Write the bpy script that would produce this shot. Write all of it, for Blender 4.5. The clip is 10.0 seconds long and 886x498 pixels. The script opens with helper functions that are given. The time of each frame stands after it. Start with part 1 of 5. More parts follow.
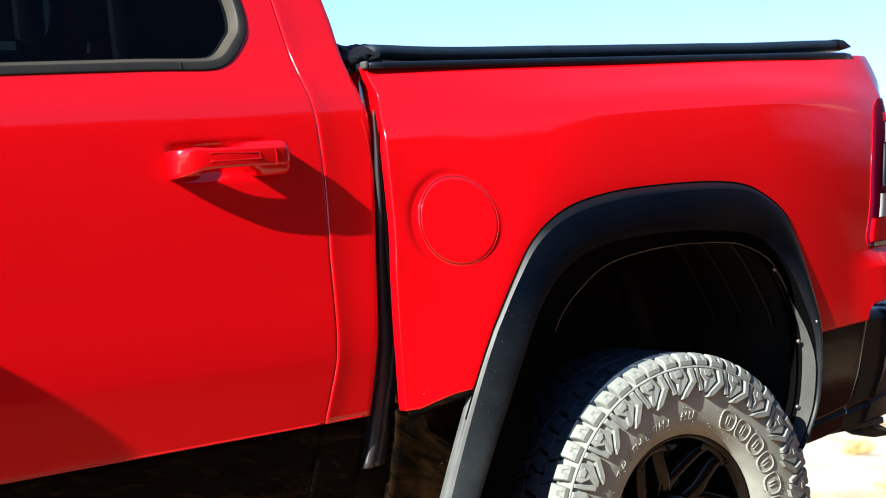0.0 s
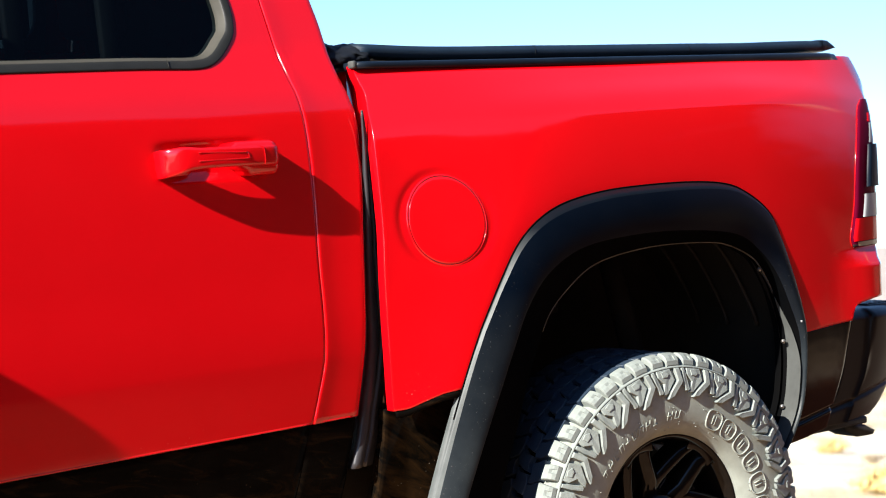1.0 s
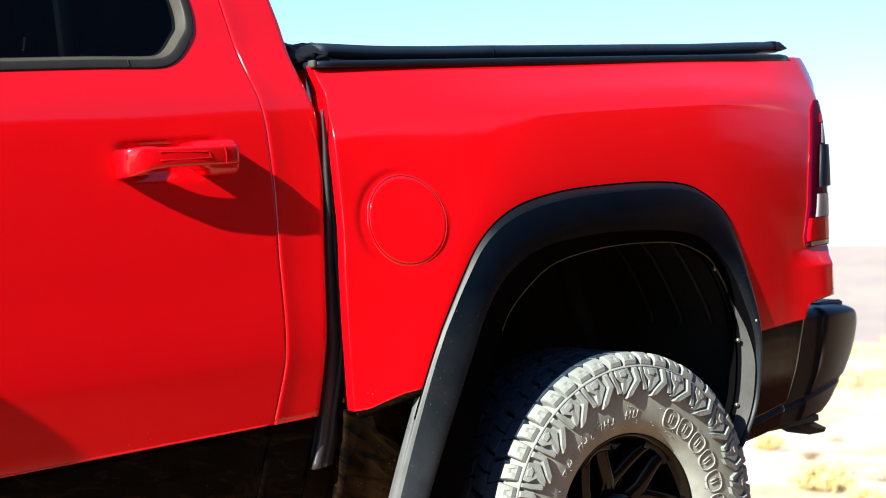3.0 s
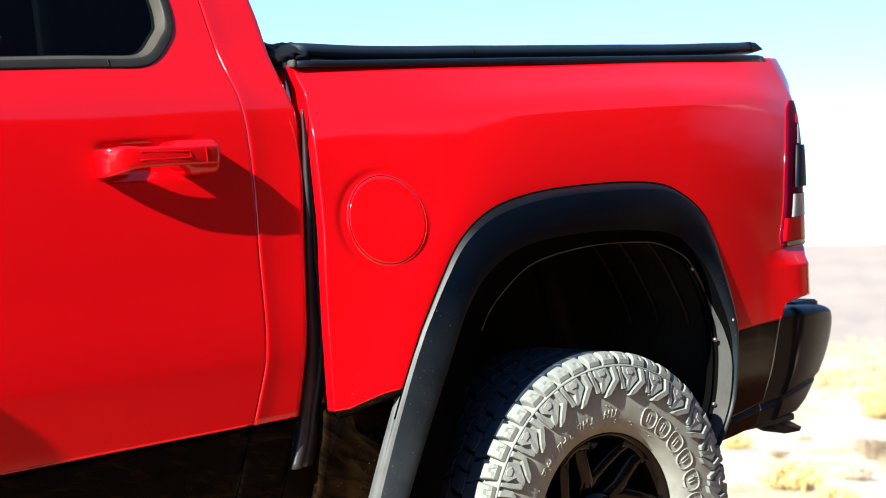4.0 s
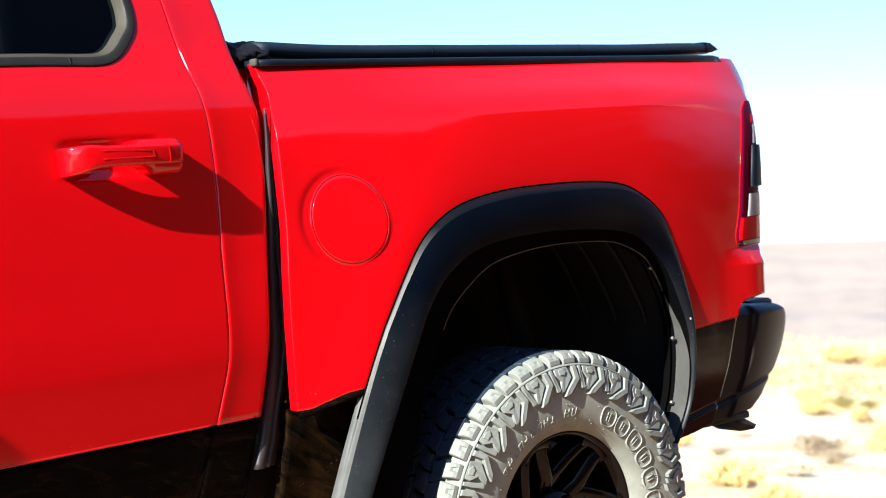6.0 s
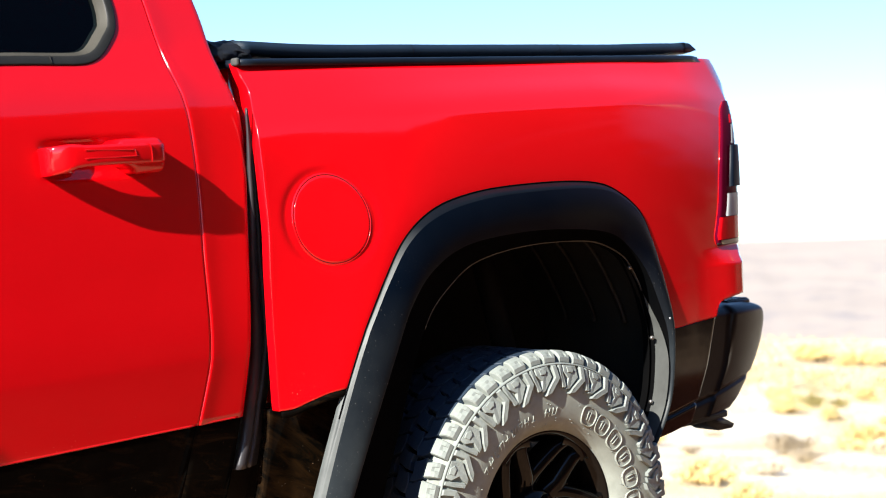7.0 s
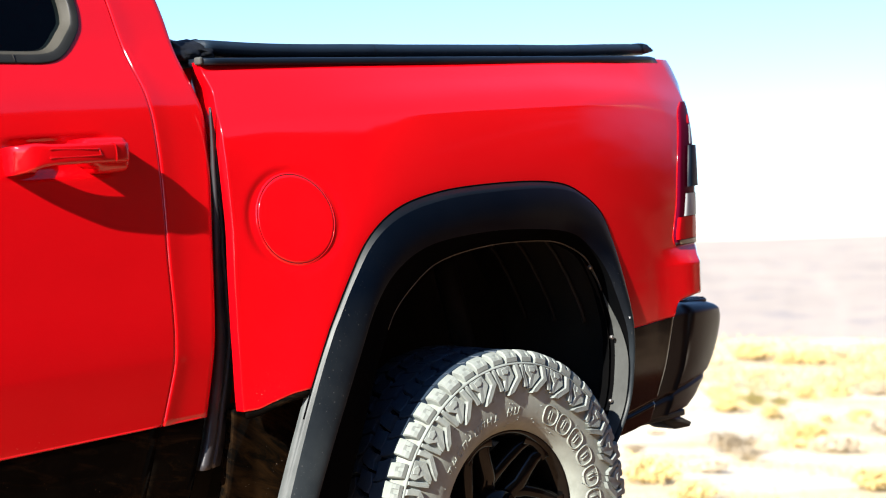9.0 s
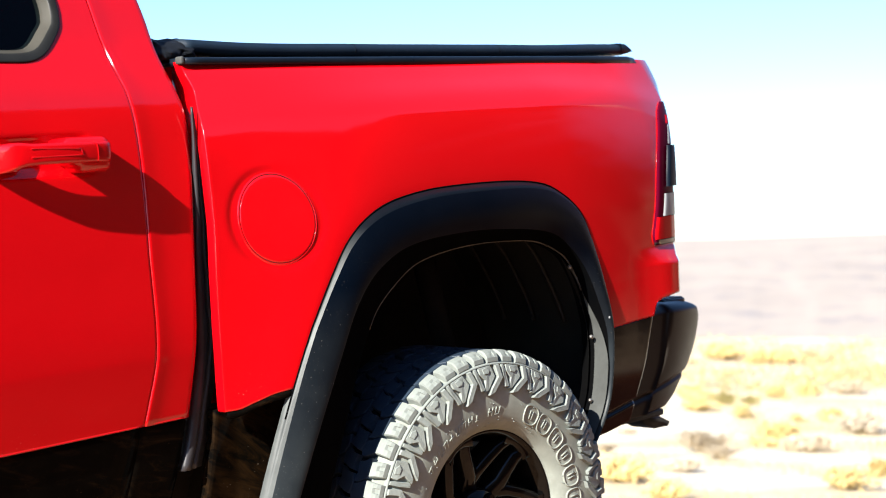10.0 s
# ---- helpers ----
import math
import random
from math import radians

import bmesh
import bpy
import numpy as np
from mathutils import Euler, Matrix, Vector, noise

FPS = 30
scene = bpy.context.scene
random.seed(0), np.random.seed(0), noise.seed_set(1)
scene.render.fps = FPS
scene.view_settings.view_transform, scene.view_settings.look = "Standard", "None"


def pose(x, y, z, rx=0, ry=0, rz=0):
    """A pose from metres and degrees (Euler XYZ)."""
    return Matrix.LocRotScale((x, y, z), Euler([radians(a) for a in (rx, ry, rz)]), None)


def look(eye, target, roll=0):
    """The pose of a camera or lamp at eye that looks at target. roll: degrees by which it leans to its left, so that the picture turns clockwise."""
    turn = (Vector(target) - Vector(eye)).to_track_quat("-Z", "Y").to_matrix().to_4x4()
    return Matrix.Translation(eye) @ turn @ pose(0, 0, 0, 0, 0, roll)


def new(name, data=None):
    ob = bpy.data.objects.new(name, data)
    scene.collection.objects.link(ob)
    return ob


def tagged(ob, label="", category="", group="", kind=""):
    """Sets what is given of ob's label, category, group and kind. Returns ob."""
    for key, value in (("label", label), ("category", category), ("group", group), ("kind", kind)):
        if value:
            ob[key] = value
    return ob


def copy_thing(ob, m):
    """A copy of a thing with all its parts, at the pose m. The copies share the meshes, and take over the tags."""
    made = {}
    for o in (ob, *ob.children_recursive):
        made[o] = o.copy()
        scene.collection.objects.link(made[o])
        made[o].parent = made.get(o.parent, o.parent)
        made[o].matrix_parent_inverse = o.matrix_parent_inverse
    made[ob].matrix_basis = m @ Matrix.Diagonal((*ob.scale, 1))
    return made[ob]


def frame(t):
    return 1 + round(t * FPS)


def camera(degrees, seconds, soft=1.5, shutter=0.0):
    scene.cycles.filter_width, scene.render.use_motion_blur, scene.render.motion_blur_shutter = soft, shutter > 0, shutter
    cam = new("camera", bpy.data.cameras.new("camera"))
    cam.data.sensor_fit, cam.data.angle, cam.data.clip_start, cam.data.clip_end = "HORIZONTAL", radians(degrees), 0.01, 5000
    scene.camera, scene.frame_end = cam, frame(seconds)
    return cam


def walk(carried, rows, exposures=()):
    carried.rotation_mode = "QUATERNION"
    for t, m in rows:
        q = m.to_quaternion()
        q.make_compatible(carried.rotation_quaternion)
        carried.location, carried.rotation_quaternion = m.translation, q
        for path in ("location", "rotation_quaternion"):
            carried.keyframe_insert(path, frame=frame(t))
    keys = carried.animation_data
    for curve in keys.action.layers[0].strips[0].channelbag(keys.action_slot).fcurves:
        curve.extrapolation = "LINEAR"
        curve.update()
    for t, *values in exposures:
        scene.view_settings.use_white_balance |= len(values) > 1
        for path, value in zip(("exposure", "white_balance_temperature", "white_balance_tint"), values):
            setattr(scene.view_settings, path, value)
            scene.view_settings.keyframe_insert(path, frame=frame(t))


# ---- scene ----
cam = camera(2 * math.degrees(math.atan(784 / 2950)), 10.0, soft=1.0)
cam.data.dof.use_dof = True
cam.data.dof.focus_distance = 4.25
cam.data.dof.aperture_fstop = 3.6
# seconds, eye, and the turn in degrees
ROWS = [
    (0.0, -2.8925, -3.2126, 1.1536, 90.000, 0.000, -33.330),
    (0.5, -2.9075, -3.1991, 1.1553, 89.974, -0.014, -33.784),
    (1.0, -2.9211, -3.1888, 1.1569, 89.954, -0.030, -34.275),
    (1.5, -2.9344, -3.1801, 1.1581, 89.931, -0.033, -34.811),
    (2.0, -2.9465, -3.1713, 1.1596, 89.910, -0.035, -35.370),
    (2.5, -2.9575, -3.1615, 1.1607, 89.897, -0.041, -35.930),
    (4.0, -2.9947, -3.1374, 1.1604, 89.895, -0.039, -37.607),
    (4.5, -3.0074, -3.1280, 1.1616, 89.879, -0.040, -38.157),
    (5.0, -3.0192, -3.1193, 1.1627, 89.864, -0.038, -38.690),
    (5.5, -3.0307, -3.1103, 1.1631, 89.848, -0.031, -39.218),
    (7.0, -3.0649, -3.0817, 1.1651, 89.803, -0.032, -40.800),
    (7.5, -3.0753, -3.0724, 1.1649, 89.804, -0.039, -41.308),
    (8.0, -3.0865, -3.0631, 1.1655, 89.799, -0.040, -41.817),
    (8.5, -3.0986, -3.0543, 1.1655, 89.798, -0.030, -42.332),
    (9.0, -3.1092, -3.0445, 1.1655, 89.793, -0.022, -42.856),
    (9.5, -3.1205, -3.0349, 1.1660, 89.789, -0.021, -43.380),
    (10.0, -3.1302, -3.0257, 1.1664, 89.776, -0.030, -43.885),
]
walk(cam, [(t, pose(x, y, z, rx, ry, rz)) for t, x, y, z, rx, ry, rz in ROWS])

# ---------------------------------------------------------------- light
SUN_TO = Vector((-0.853, -0.165, 0.494)).normalized()
world = bpy.data.worlds.new("sky")
scene.world = world
world.use_nodes = True
wn = world.node_tree.nodes
sky = wn.new("ShaderNodeTexSky")
sky.sky_type = "NISHITA"
sky.sun_disc = False
sky.sun_elevation = math.asin(SUN_TO.z)
sky.sun_rotation = math.atan2(SUN_TO.x, SUN_TO.y)
sky.altitude = 1200
sky.dust_density = 0.1
sky.ozone_density = 5.2
wn["Background"].inputs["Strength"].default_value = 0.094
world.node_tree.links.new(sky.outputs[0], wn["Background"].inputs[0])
sun = new("sun", bpy.data.lights.new("sun", "SUN"))
sun.data.energy = 5.0
sun.data.angle = radians(0.53)
sun.data.color = (1.0, 0.95, 0.87)
sun.matrix_world = look((0, 0, 0), -SUN_TO)
scene.view_settings.exposure = 1.45


# ---------------------------------------------------------------- materials
def rgba(c):
    return (c[0], c[1], c[2], 1.0)


def surface(name, base, rough, metal=0.0, coat=0.0, other=None, scale=20.0, amount=0.5, bump=0.0, bump_scale=200.0, rough_var=0.0, spec=0.5, bump_dist=0.002, coat_ior=1.5, coat_rough=0.04):
    """A painted or moulded surface: two colours mixed by noise at two scales, with uneven gloss and a fine relief."""
    m = bpy.data.materials.new(name)
    m.use_nodes = True
    nt, n = m.node_tree.links, m.node_tree.nodes
    b = n["Principled BSDF"]
    b.inputs["Metallic"].default_value = metal
    b.inputs["Coat Weight"].default_value = coat
    b.inputs["Coat Roughness"].default_value = coat_rough
    b.inputs["Coat IOR"].default_value = coat_ior
    b.inputs["Specular IOR Level"].default_value = spec
    co = n.new("ShaderNodeTexCoord")
    big = n.new("ShaderNodeTexNoise")
    big.inputs["Scale"].default_value = scale
    big.inputs["Detail"].default_value = 6
    big.inputs["Roughness"].default_value = 0.65
    nt.new(co.outputs["Object"], big.inputs["Vector"])
    mix = n.new("ShaderNodeMix")
    mix.data_type = "RGBA"
    mix.inputs["A"].default_value = rgba(base)
    mix.inputs["B"].default_value = rgba(other or base)
    ramp = n.new("ShaderNodeMapRange")
    ramp.inputs["From Min"].default_value = 0.5 - 0.3 * amount
    ramp.inputs["From Max"].default_value = 0.5 + 0.5 * (1.2 - amount)
    nt.new(big.outputs["Fac"], ramp.inputs["Value"])
    nt.new(ramp.outputs["Result"], mix.inputs["Factor"])
    nt.new(mix.outputs["Result"], b.inputs["Base Color"])
    rr = n.new("ShaderNodeMapRange")
    rr.inputs["From Min"].default_value, rr.inputs["From Max"].default_value = 0.3, 0.7
    rr.inputs["To Min"].default_value, rr.inputs["To Max"].default_value = max(0.02, rough - rough_var), min(1, rough + rough_var)
    nt.new(big.outputs["Fac"], rr.inputs["Value"])
    nt.new(rr.outputs["Result"], b.inputs["Roughness"])
    if bump:
        fine = n.new("ShaderNodeTexNoise")
        fine.inputs["Scale"].default_value = bump_scale
        fine.inputs["Detail"].default_value = 4
        nt.new(co.outputs["Object"], fine.inputs["Vector"])
        bm_ = n.new("ShaderNodeBump")
        bm_.inputs["Strength"].default_value = bump
        bm_.inputs["Distance"].default_value = bump_dist
        nt.new(fine.outputs["Fac"], bm_.inputs["Height"])
        nt.new(bm_.outputs["Normal"], b.inputs["Normal"])
    return m


red_paint = surface("red_paint", (0.56, 0.0012, 0.0044), 0.30, coat=1.0, other=(0.53, 0.0010, 0.0036), scale=6, amount=0.4, rough_var=0.03, spec=0.0, coat_ior=1.62, coat_rough=0.07)
black_paint = surface("black_paint", (0.0015, 0.0013, 0.0012), 0.06, coat=1.0, coat_ior=1.075, other=(0.005, 0.004, 0.003), scale=9, amount=0.5, rough_var=0.05, spec=0.0)
gloss_black = surface("gloss_black", (0.002, 0.002, 0.002), 0.08, coat=1.0, coat_ior=1.42, coat_rough=0.08, other=(0.006, 0.005, 0.004), scale=9, amount=0.5, rough_var=0.05, spec=0.0)
satin_black = surface("satin_black", (0.006, 0.0055, 0.005), 0.36, other=(0.012, 0.011, 0.009), scale=7, amount=0.5, bump=0.08, bump_scale=800, rough_var=0.05, spec=0.3)
flare_plastic = surface("flare_plastic", (0.0008, 0.0026, 0.0064), 0.34, other=(0.0018, 0.0040, 0.0084), scale=5, amount=0.4, bump=0.10, bump_scale=900, rough_var=0.05, spec=0.09)
trim_plastic = surface("trim_plastic", (0.013, 0.0135, 0.0125), 0.45, other=(0.021, 0.0215, 0.020), scale=12, amount=0.5, bump=0.15, bump_scale=700, rough_var=0.05, spec=0.2)
liner_plastic = surface("liner_plastic", (0.012, 0.0115, 0.011), 0.6, other=(0.026, 0.022, 0.017), scale=8, amount=0.5, bump=0.3, bump_scale=120, spec=0.2)
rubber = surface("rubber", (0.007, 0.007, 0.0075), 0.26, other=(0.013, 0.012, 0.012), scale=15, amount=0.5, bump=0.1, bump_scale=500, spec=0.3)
seal_rubber = surface("seal_rubber", (0.030, 0.029, 0.033), 0.36, other=(0.046, 0.044, 0.047), scale=15, amount=0.5, bump=0.15, bump_scale=500, spec=0.4)
tyre_rubber = surface("tyre_rubber", (0.30, 0.325, 0.285), 0.75, other=(0.205, 0.220, 0.192), scale=14, amount=0.7, bump=0.3, bump_scale=400, spec=0.25)
tyre_lug = surface("tyre_lug", (0.262, 0.290, 0.268), 0.85, other=(0.165, 0.184, 0.170), scale=25, amount=0.6, bump=0.4, bump_scale=250, spec=0.2)
# Dust-free tread; the arch's shade and the sky's blue are in its colour too.
shaded_tread = surface("shaded_tread", (0.019, 0.033, 0.054), 0.5, other=(0.033, 0.049, 0.070), scale=25, amount=0.5, bump=0.4, bump_scale=200, spec=0.3)
# Dusty lighter copy of the trim; light on the inner bevel is in its colour.
trim_lip = surface("trim_lip", (0.060, 0.057, 0.047), 0.55, other=(0.038, 0.036, 0.030), scale=14, amount=0.5, bump=0.15, bump_scale=500, spec=0.2)
rim_black = surface("rim_black", (0.003, 0.003, 0.003), 0.15, coat=1.0, other=(0.006, 0.005, 0.004), scale=20, amount=0.4, rough_var=0.05, spec=0.0, coat_ior=1.3, coat_rough=0.06)
fabric = surface("fabric", (0.0022, 0.0038, 0.007), 0.7, other=(0.005, 0.0078, 0.013), scale=20, amount=0.5, bump=0.5, bump_scale=900, spec=0.3)
cover_vinyl = surface("cover_vinyl", (0.008, 0.017, 0.030), 0.45, other=(0.014, 0.025, 0.040), scale=9, amount=0.5, bump=0.3, bump_scale=1200, spec=0.2)
steel = surface("steel", (0.35, 0.34, 0.33), 0.45, metal=1.0, other=(0.2, 0.17, 0.14), scale=60)


def add_specks(m, scale, size, colour, cover=0.5, below=9.0):
    """Scatters small pale splashes of dust over a material."""
    n, l = m.node_tree.nodes, m.node_tree.links
    b = n["Principled BSDF"]
    co = n.new("ShaderNodeTexCoord")
    cells = n.new("ShaderNodeTexVoronoi")
    cells.inputs["Scale"].default_value = scale
    cells.inputs["Randomness"].default_value = 1.0
    l.new(co.outputs["Object"], cells.inputs["Vector"])
    dot = n.new("ShaderNodeMapRange")
    dot.inputs["From Min"].default_value, dot.inputs["From Max"].default_value = size, size * 0.5
    l.new(cells.outputs["Distance"], dot.inputs["Value"])
    where = n.new("ShaderNodeTexNoise")
    where.inputs["Scale"].default_value = 7.0
    where.inputs["Detail"].default_value = 3.0
    l.new(co.outputs["Object"], where.inputs["Vector"])
    some = n.new("ShaderNodeMapRange")
    some.inputs["From Min"].default_value, some.inputs["From Max"].default_value = cover, cover + 0.08
    l.new(where.outputs["Fac"], some.inputs["Value"])
    both = n.new("ShaderNodeMath")
    both.operation = "MULTIPLY"
    l.new(dot.outputs["Result"], both.inputs[0])
    l.new(some.outputs["Result"], both.inputs[1])
    axes = n.new("ShaderNodeSeparateXYZ")
    l.new(co.outputs["Object"], axes.inputs["Vector"])
    low = n.new("ShaderNodeMapRange")
    low.inputs["From Min"].default_value, low.inputs["From Max"].default_value = below, below - 0.15
    l.new(axes.outputs["Z"], low.inputs["Value"])
    kept = n.new("ShaderNodeMath")
    kept.operation = "MULTIPLY"
    l.new(both.outputs["Value"], kept.inputs[0])
    l.new(low.outputs["Result"], kept.inputs[1])
    both = kept
    mix = n.new("ShaderNodeMix")
    mix.data_type = "RGBA"
    old = b.inputs["Base Color"].links[0].from_socket
    l.new(both.outputs["Value"], mix.inputs["Factor"])
    l.new(old, mix.inputs["A"])
    mix.inputs["B"].default_value = rgba(colour)
    l.new(mix.outputs["Result"], b.inputs["Base Color"])


add_specks(flare_plastic, 80, 0.10, (0.22, 0.21, 0.19), 0.40, 1.16)
add_specks(flare_plastic, 170, 0.12, (0.10, 0.10, 0.096), 0.42, 1.22)
add_specks(red_paint, 85, 0.10, (0.58, 0.14, 0.11), 0.48, 0.93)
add_specks(red_paint, 38, 0.07, (0.55, 0.30, 0.26), 0.56, 0.98)
rail_plastic = surface("rail_plastic", (0.004, 0.008, 0.014), 0.32, other=(0.008, 0.013, 0.021), scale=8, amount=0.5, bump=0.1, bump_scale=900, rough_var=0.05, spec=0.35)
add_specks(black_paint, 60, 0.09, (0.05, 0.035, 0.022), 0.54)


def add_low_tint(m, colour, top, bottom):
    """Mixes in a second colour, stronger low down, broken up by noise."""
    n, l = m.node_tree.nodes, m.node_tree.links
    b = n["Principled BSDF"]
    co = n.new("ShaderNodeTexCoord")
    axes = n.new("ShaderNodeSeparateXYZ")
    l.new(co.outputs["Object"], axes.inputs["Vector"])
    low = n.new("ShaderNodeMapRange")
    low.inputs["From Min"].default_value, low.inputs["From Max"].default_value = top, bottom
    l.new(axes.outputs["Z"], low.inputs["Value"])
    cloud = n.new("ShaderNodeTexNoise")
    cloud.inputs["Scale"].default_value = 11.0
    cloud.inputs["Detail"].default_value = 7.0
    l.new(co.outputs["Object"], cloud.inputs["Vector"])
    tint_mix = n.new("ShaderNodeMath")
    tint_mix.operation = "MULTIPLY"
    l.new(low.outputs["Result"], tint_mix.inputs[0])
    l.new(cloud.outputs["Fac"], tint_mix.inputs[1])
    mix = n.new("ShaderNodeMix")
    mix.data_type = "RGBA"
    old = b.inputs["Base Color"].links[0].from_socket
    l.new(tint_mix.outputs["Value"], mix.inputs["Factor"])
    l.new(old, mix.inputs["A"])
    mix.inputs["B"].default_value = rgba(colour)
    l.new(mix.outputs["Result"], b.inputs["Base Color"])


add_low_tint(flare_plastic, (0.034, 0.041, 0.043), 1.10, 0.70)
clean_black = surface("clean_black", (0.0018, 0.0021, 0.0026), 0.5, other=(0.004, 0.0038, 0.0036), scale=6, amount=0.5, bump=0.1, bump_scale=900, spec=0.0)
pale_edge = surface("pale_edge", (0.002, 0.0034, 0.0052), 0.42, other=(0.004, 0.0058, 0.008), scale=9, amount=0.6, bump=0.1, bump_scale=700, spec=0.18)
add_low_tint(pale_edge, (0.155, 0.170, 0.165), 1.24, 1.04)


def add_mirrored_ground(m, colour, turn, scale, amount):
    """The ground's brown reflection, with some dirt, painted on a glossy panel as slanting streaks."""
    n, l = m.node_tree.nodes, m.node_tree.links
    b = n["Principled BSDF"]
    co = n.new("ShaderNodeTexCoord")
    mp = n.new("ShaderNodeMapping")
    mp.inputs["Rotation"].default_value = (0.0, radians(turn), 0.0)
    mp.vector_type = "TEXTURE"
    mp.inputs["Scale"].default_value = (0.42, 0.2, 0.10)
    l.new(co.outputs["Object"], mp.inputs["Vector"])
    streak = n.new("ShaderNodeTexNoise")
    streak.inputs["Scale"].default_value = scale
    streak.inputs["Detail"].default_value = 9.0
    streak.inputs["Roughness"].default_value = 0.68
    streak.inputs["Distortion"].default_value = 1.4
    l.new(mp.outputs["Vector"], streak.inputs["Vector"])
    cover = n.new("ShaderNodeMapRange")
    cover.inputs["From Min"].default_value, cover.inputs["From Max"].default_value = 0.62 - amount, 0.80 - 0.3 * amount
    l.new(streak.outputs["Fac"], cover.inputs["Value"])
    mix = n.new("ShaderNodeMix")
    mix.data_type = "RGBA"
    old = b.inputs["Base Color"].links[0].from_socket
    l.new(cover.outputs["Result"], mix.inputs["Factor"])
    l.new(old, mix.inputs["A"])
    mix.inputs["B"].default_value = rgba(colour)
    l.new(mix.outputs["Result"], b.inputs["Base Color"])


# Bed panel gloss with the reflected ground put into its colour.
mirrored_gloss = surface("mirrored_gloss", (0.002, 0.002, 0.002), 0.12, coat=1.0, coat_ior=1.14, coat_rough=0.06, other=(0.006, 0.004, 0.002), scale=9, amount=0.5, rough_var=0.05, spec=0.0)
add_mirrored_ground(mirrored_gloss, (0.026, 0.0135, 0.0055), 35, 2.6, 0.20)
add_specks(mirrored_gloss, 70, 0.10, (0.25, 0.20, 0.15), 0.5)
# Faint brown streaks here paint the ground mirrored in the rocker.
add_mirrored_ground(black_paint, (0.022, 0.0125, 0.0055), 12, 3.0, 0.10)
dusty_plastic = surface("dusty_plastic", (0.085, 0.090, 0.086), 0.6, other=(0.040, 0.042, 0.040), scale=7, amount=0.6, bump=0.2, bump_scale=300, rough_var=0.1, spec=0.2)


def glass_material(name, tint, rough=0.02):
    m = bpy.data.materials.new(name)
    m.use_nodes = True
    b = m.node_tree.nodes["Principled BSDF"]
    b.inputs["Base Color"].default_value = rgba(tint)
    b.inputs["Roughness"].default_value = rough
    b.inputs["Transmission Weight"].default_value = 1.0
    b.inputs["IOR"].default_value = 1.22
    return m


dark_glass = glass_material("dark_glass", (0.003, 0.008, 0.013))
red_lens = surface("red_lens", (0.55, 0.003, 0.008), 0.12, coat=1.0, spec=0.0, coat_ior=1.15)
smoked_lens = surface("smoked_lens", (0.10, 0.002, 0.016), 0.12, coat=1.0, spec=0.0, coat_ior=1.06)
lamp_black = surface("lamp_black", (0.003, 0.006, 0.012), 0.35, other=(0.005, 0.009, 0.016), scale=20, spec=0.06)
lamp_beige = surface("lamp_beige", (0.30, 0.24, 0.15), 0.3, other=(0.22, 0.17, 0.10), scale=30)
lit_lip = surface("lit_lip", (0.105, 0.098, 0.086), 0.6, other=(0.02, 0.018, 0.016), scale=9, amount=0.6, spec=0.2)
white_lens = surface("white_lens", (0.30, 0.31, 0.32), 0.15, coat=1.0, spec=0.0, coat_ior=1.2)


# ---------------------------------------------------------------- mesh tools
def part(name, bm, material, parent=None, label="", smooth=True):
    """Links a bmesh as one mesh object under a thing or a part."""
    me = bpy.data.meshes.new(name)
    bmesh.ops.recalc_face_normals(bm, faces=bm.faces[:])
    bm.to_mesh(me)
    bm.free()
    if smooth:
        me.shade_smooth()
    me.materials.append(material)
    ob = new(name, me)
    if parent:
        ob.parent = parent
    if label:
        tagged(ob, label)
    return ob


def curve(xs, ys):
    """A smooth function through a few control points, with no overshoot."""
    xs, ys = np.array(xs, float), np.array(ys, float)
    h = np.diff(xs)
    d = np.diff(ys) / h
    m = np.zeros(len(xs))
    m[0], m[-1] = d[0], d[-1]
    for i in range(1, len(xs) - 1):
        m[i] = 0 if d[i - 1] * d[i] <= 0 else (h[i - 1] + h[i]) / (h[i] / d[i - 1] + h[i - 1] / d[i])

    def at(x):
        if x <= xs[0]:
            return float(ys[0] + (x - xs[0]) * m[0])
        if x >= xs[-1]:
            return float(ys[-1] + (x - xs[-1]) * m[-1])
        i = int(np.searchsorted(xs, x) - 1)
        t = (x - xs[i]) / h[i]
        return float((2 * t**3 - 3 * t**2 + 1) * ys[i] + (t**3 - 2 * t**2 + t) * h[i] * m[i] + (3 * t**2 - 2 * t**3) * ys[i + 1] + (t**3 - t**2) * h[i] * m[i + 1])

    return at


def path(points, n):
    """n points spread evenly along a Catmull-Rom line through the control points."""
    p = np.array(points, float)
    q = np.vstack([2 * p[0] - p[1], p, 2 * p[-1] - p[-2]])
    out = []
    for i in range(len(p) - 1):
        a, b, c, d = q[i : i + 4]
        for t in np.linspace(0, 1, 24, endpoint=False):
            out.append(0.5 * (2 * b + (c - a) * t + (2 * a - 5 * b + 4 * c - d) * t**2 + (3 * b - a - 3 * c + d) * t**3))
    out = np.array(out + [p[-1]])
    s = np.r_[0, np.cumsum(np.linalg.norm(np.diff(out, axis=0), axis=1))]
    w = np.linspace(0, s[-1], n)
    return np.stack([np.interp(w, s, out[:, k]) for k in range(p.shape[1])], 1)


def sheet(bm, rows, close=False):
    """A skin over rows of points."""
    v = [[bm.verts.new(p) for p in r] for r in rows]
    for i in range(len(v) - 1):
        n = len(v[i])
        for j in range(n if close else n - 1):
            k = (j + 1) % n
            bm.faces.new((v[i][j], v[i][k], v[i + 1][k], v[i + 1][j]))
    return v


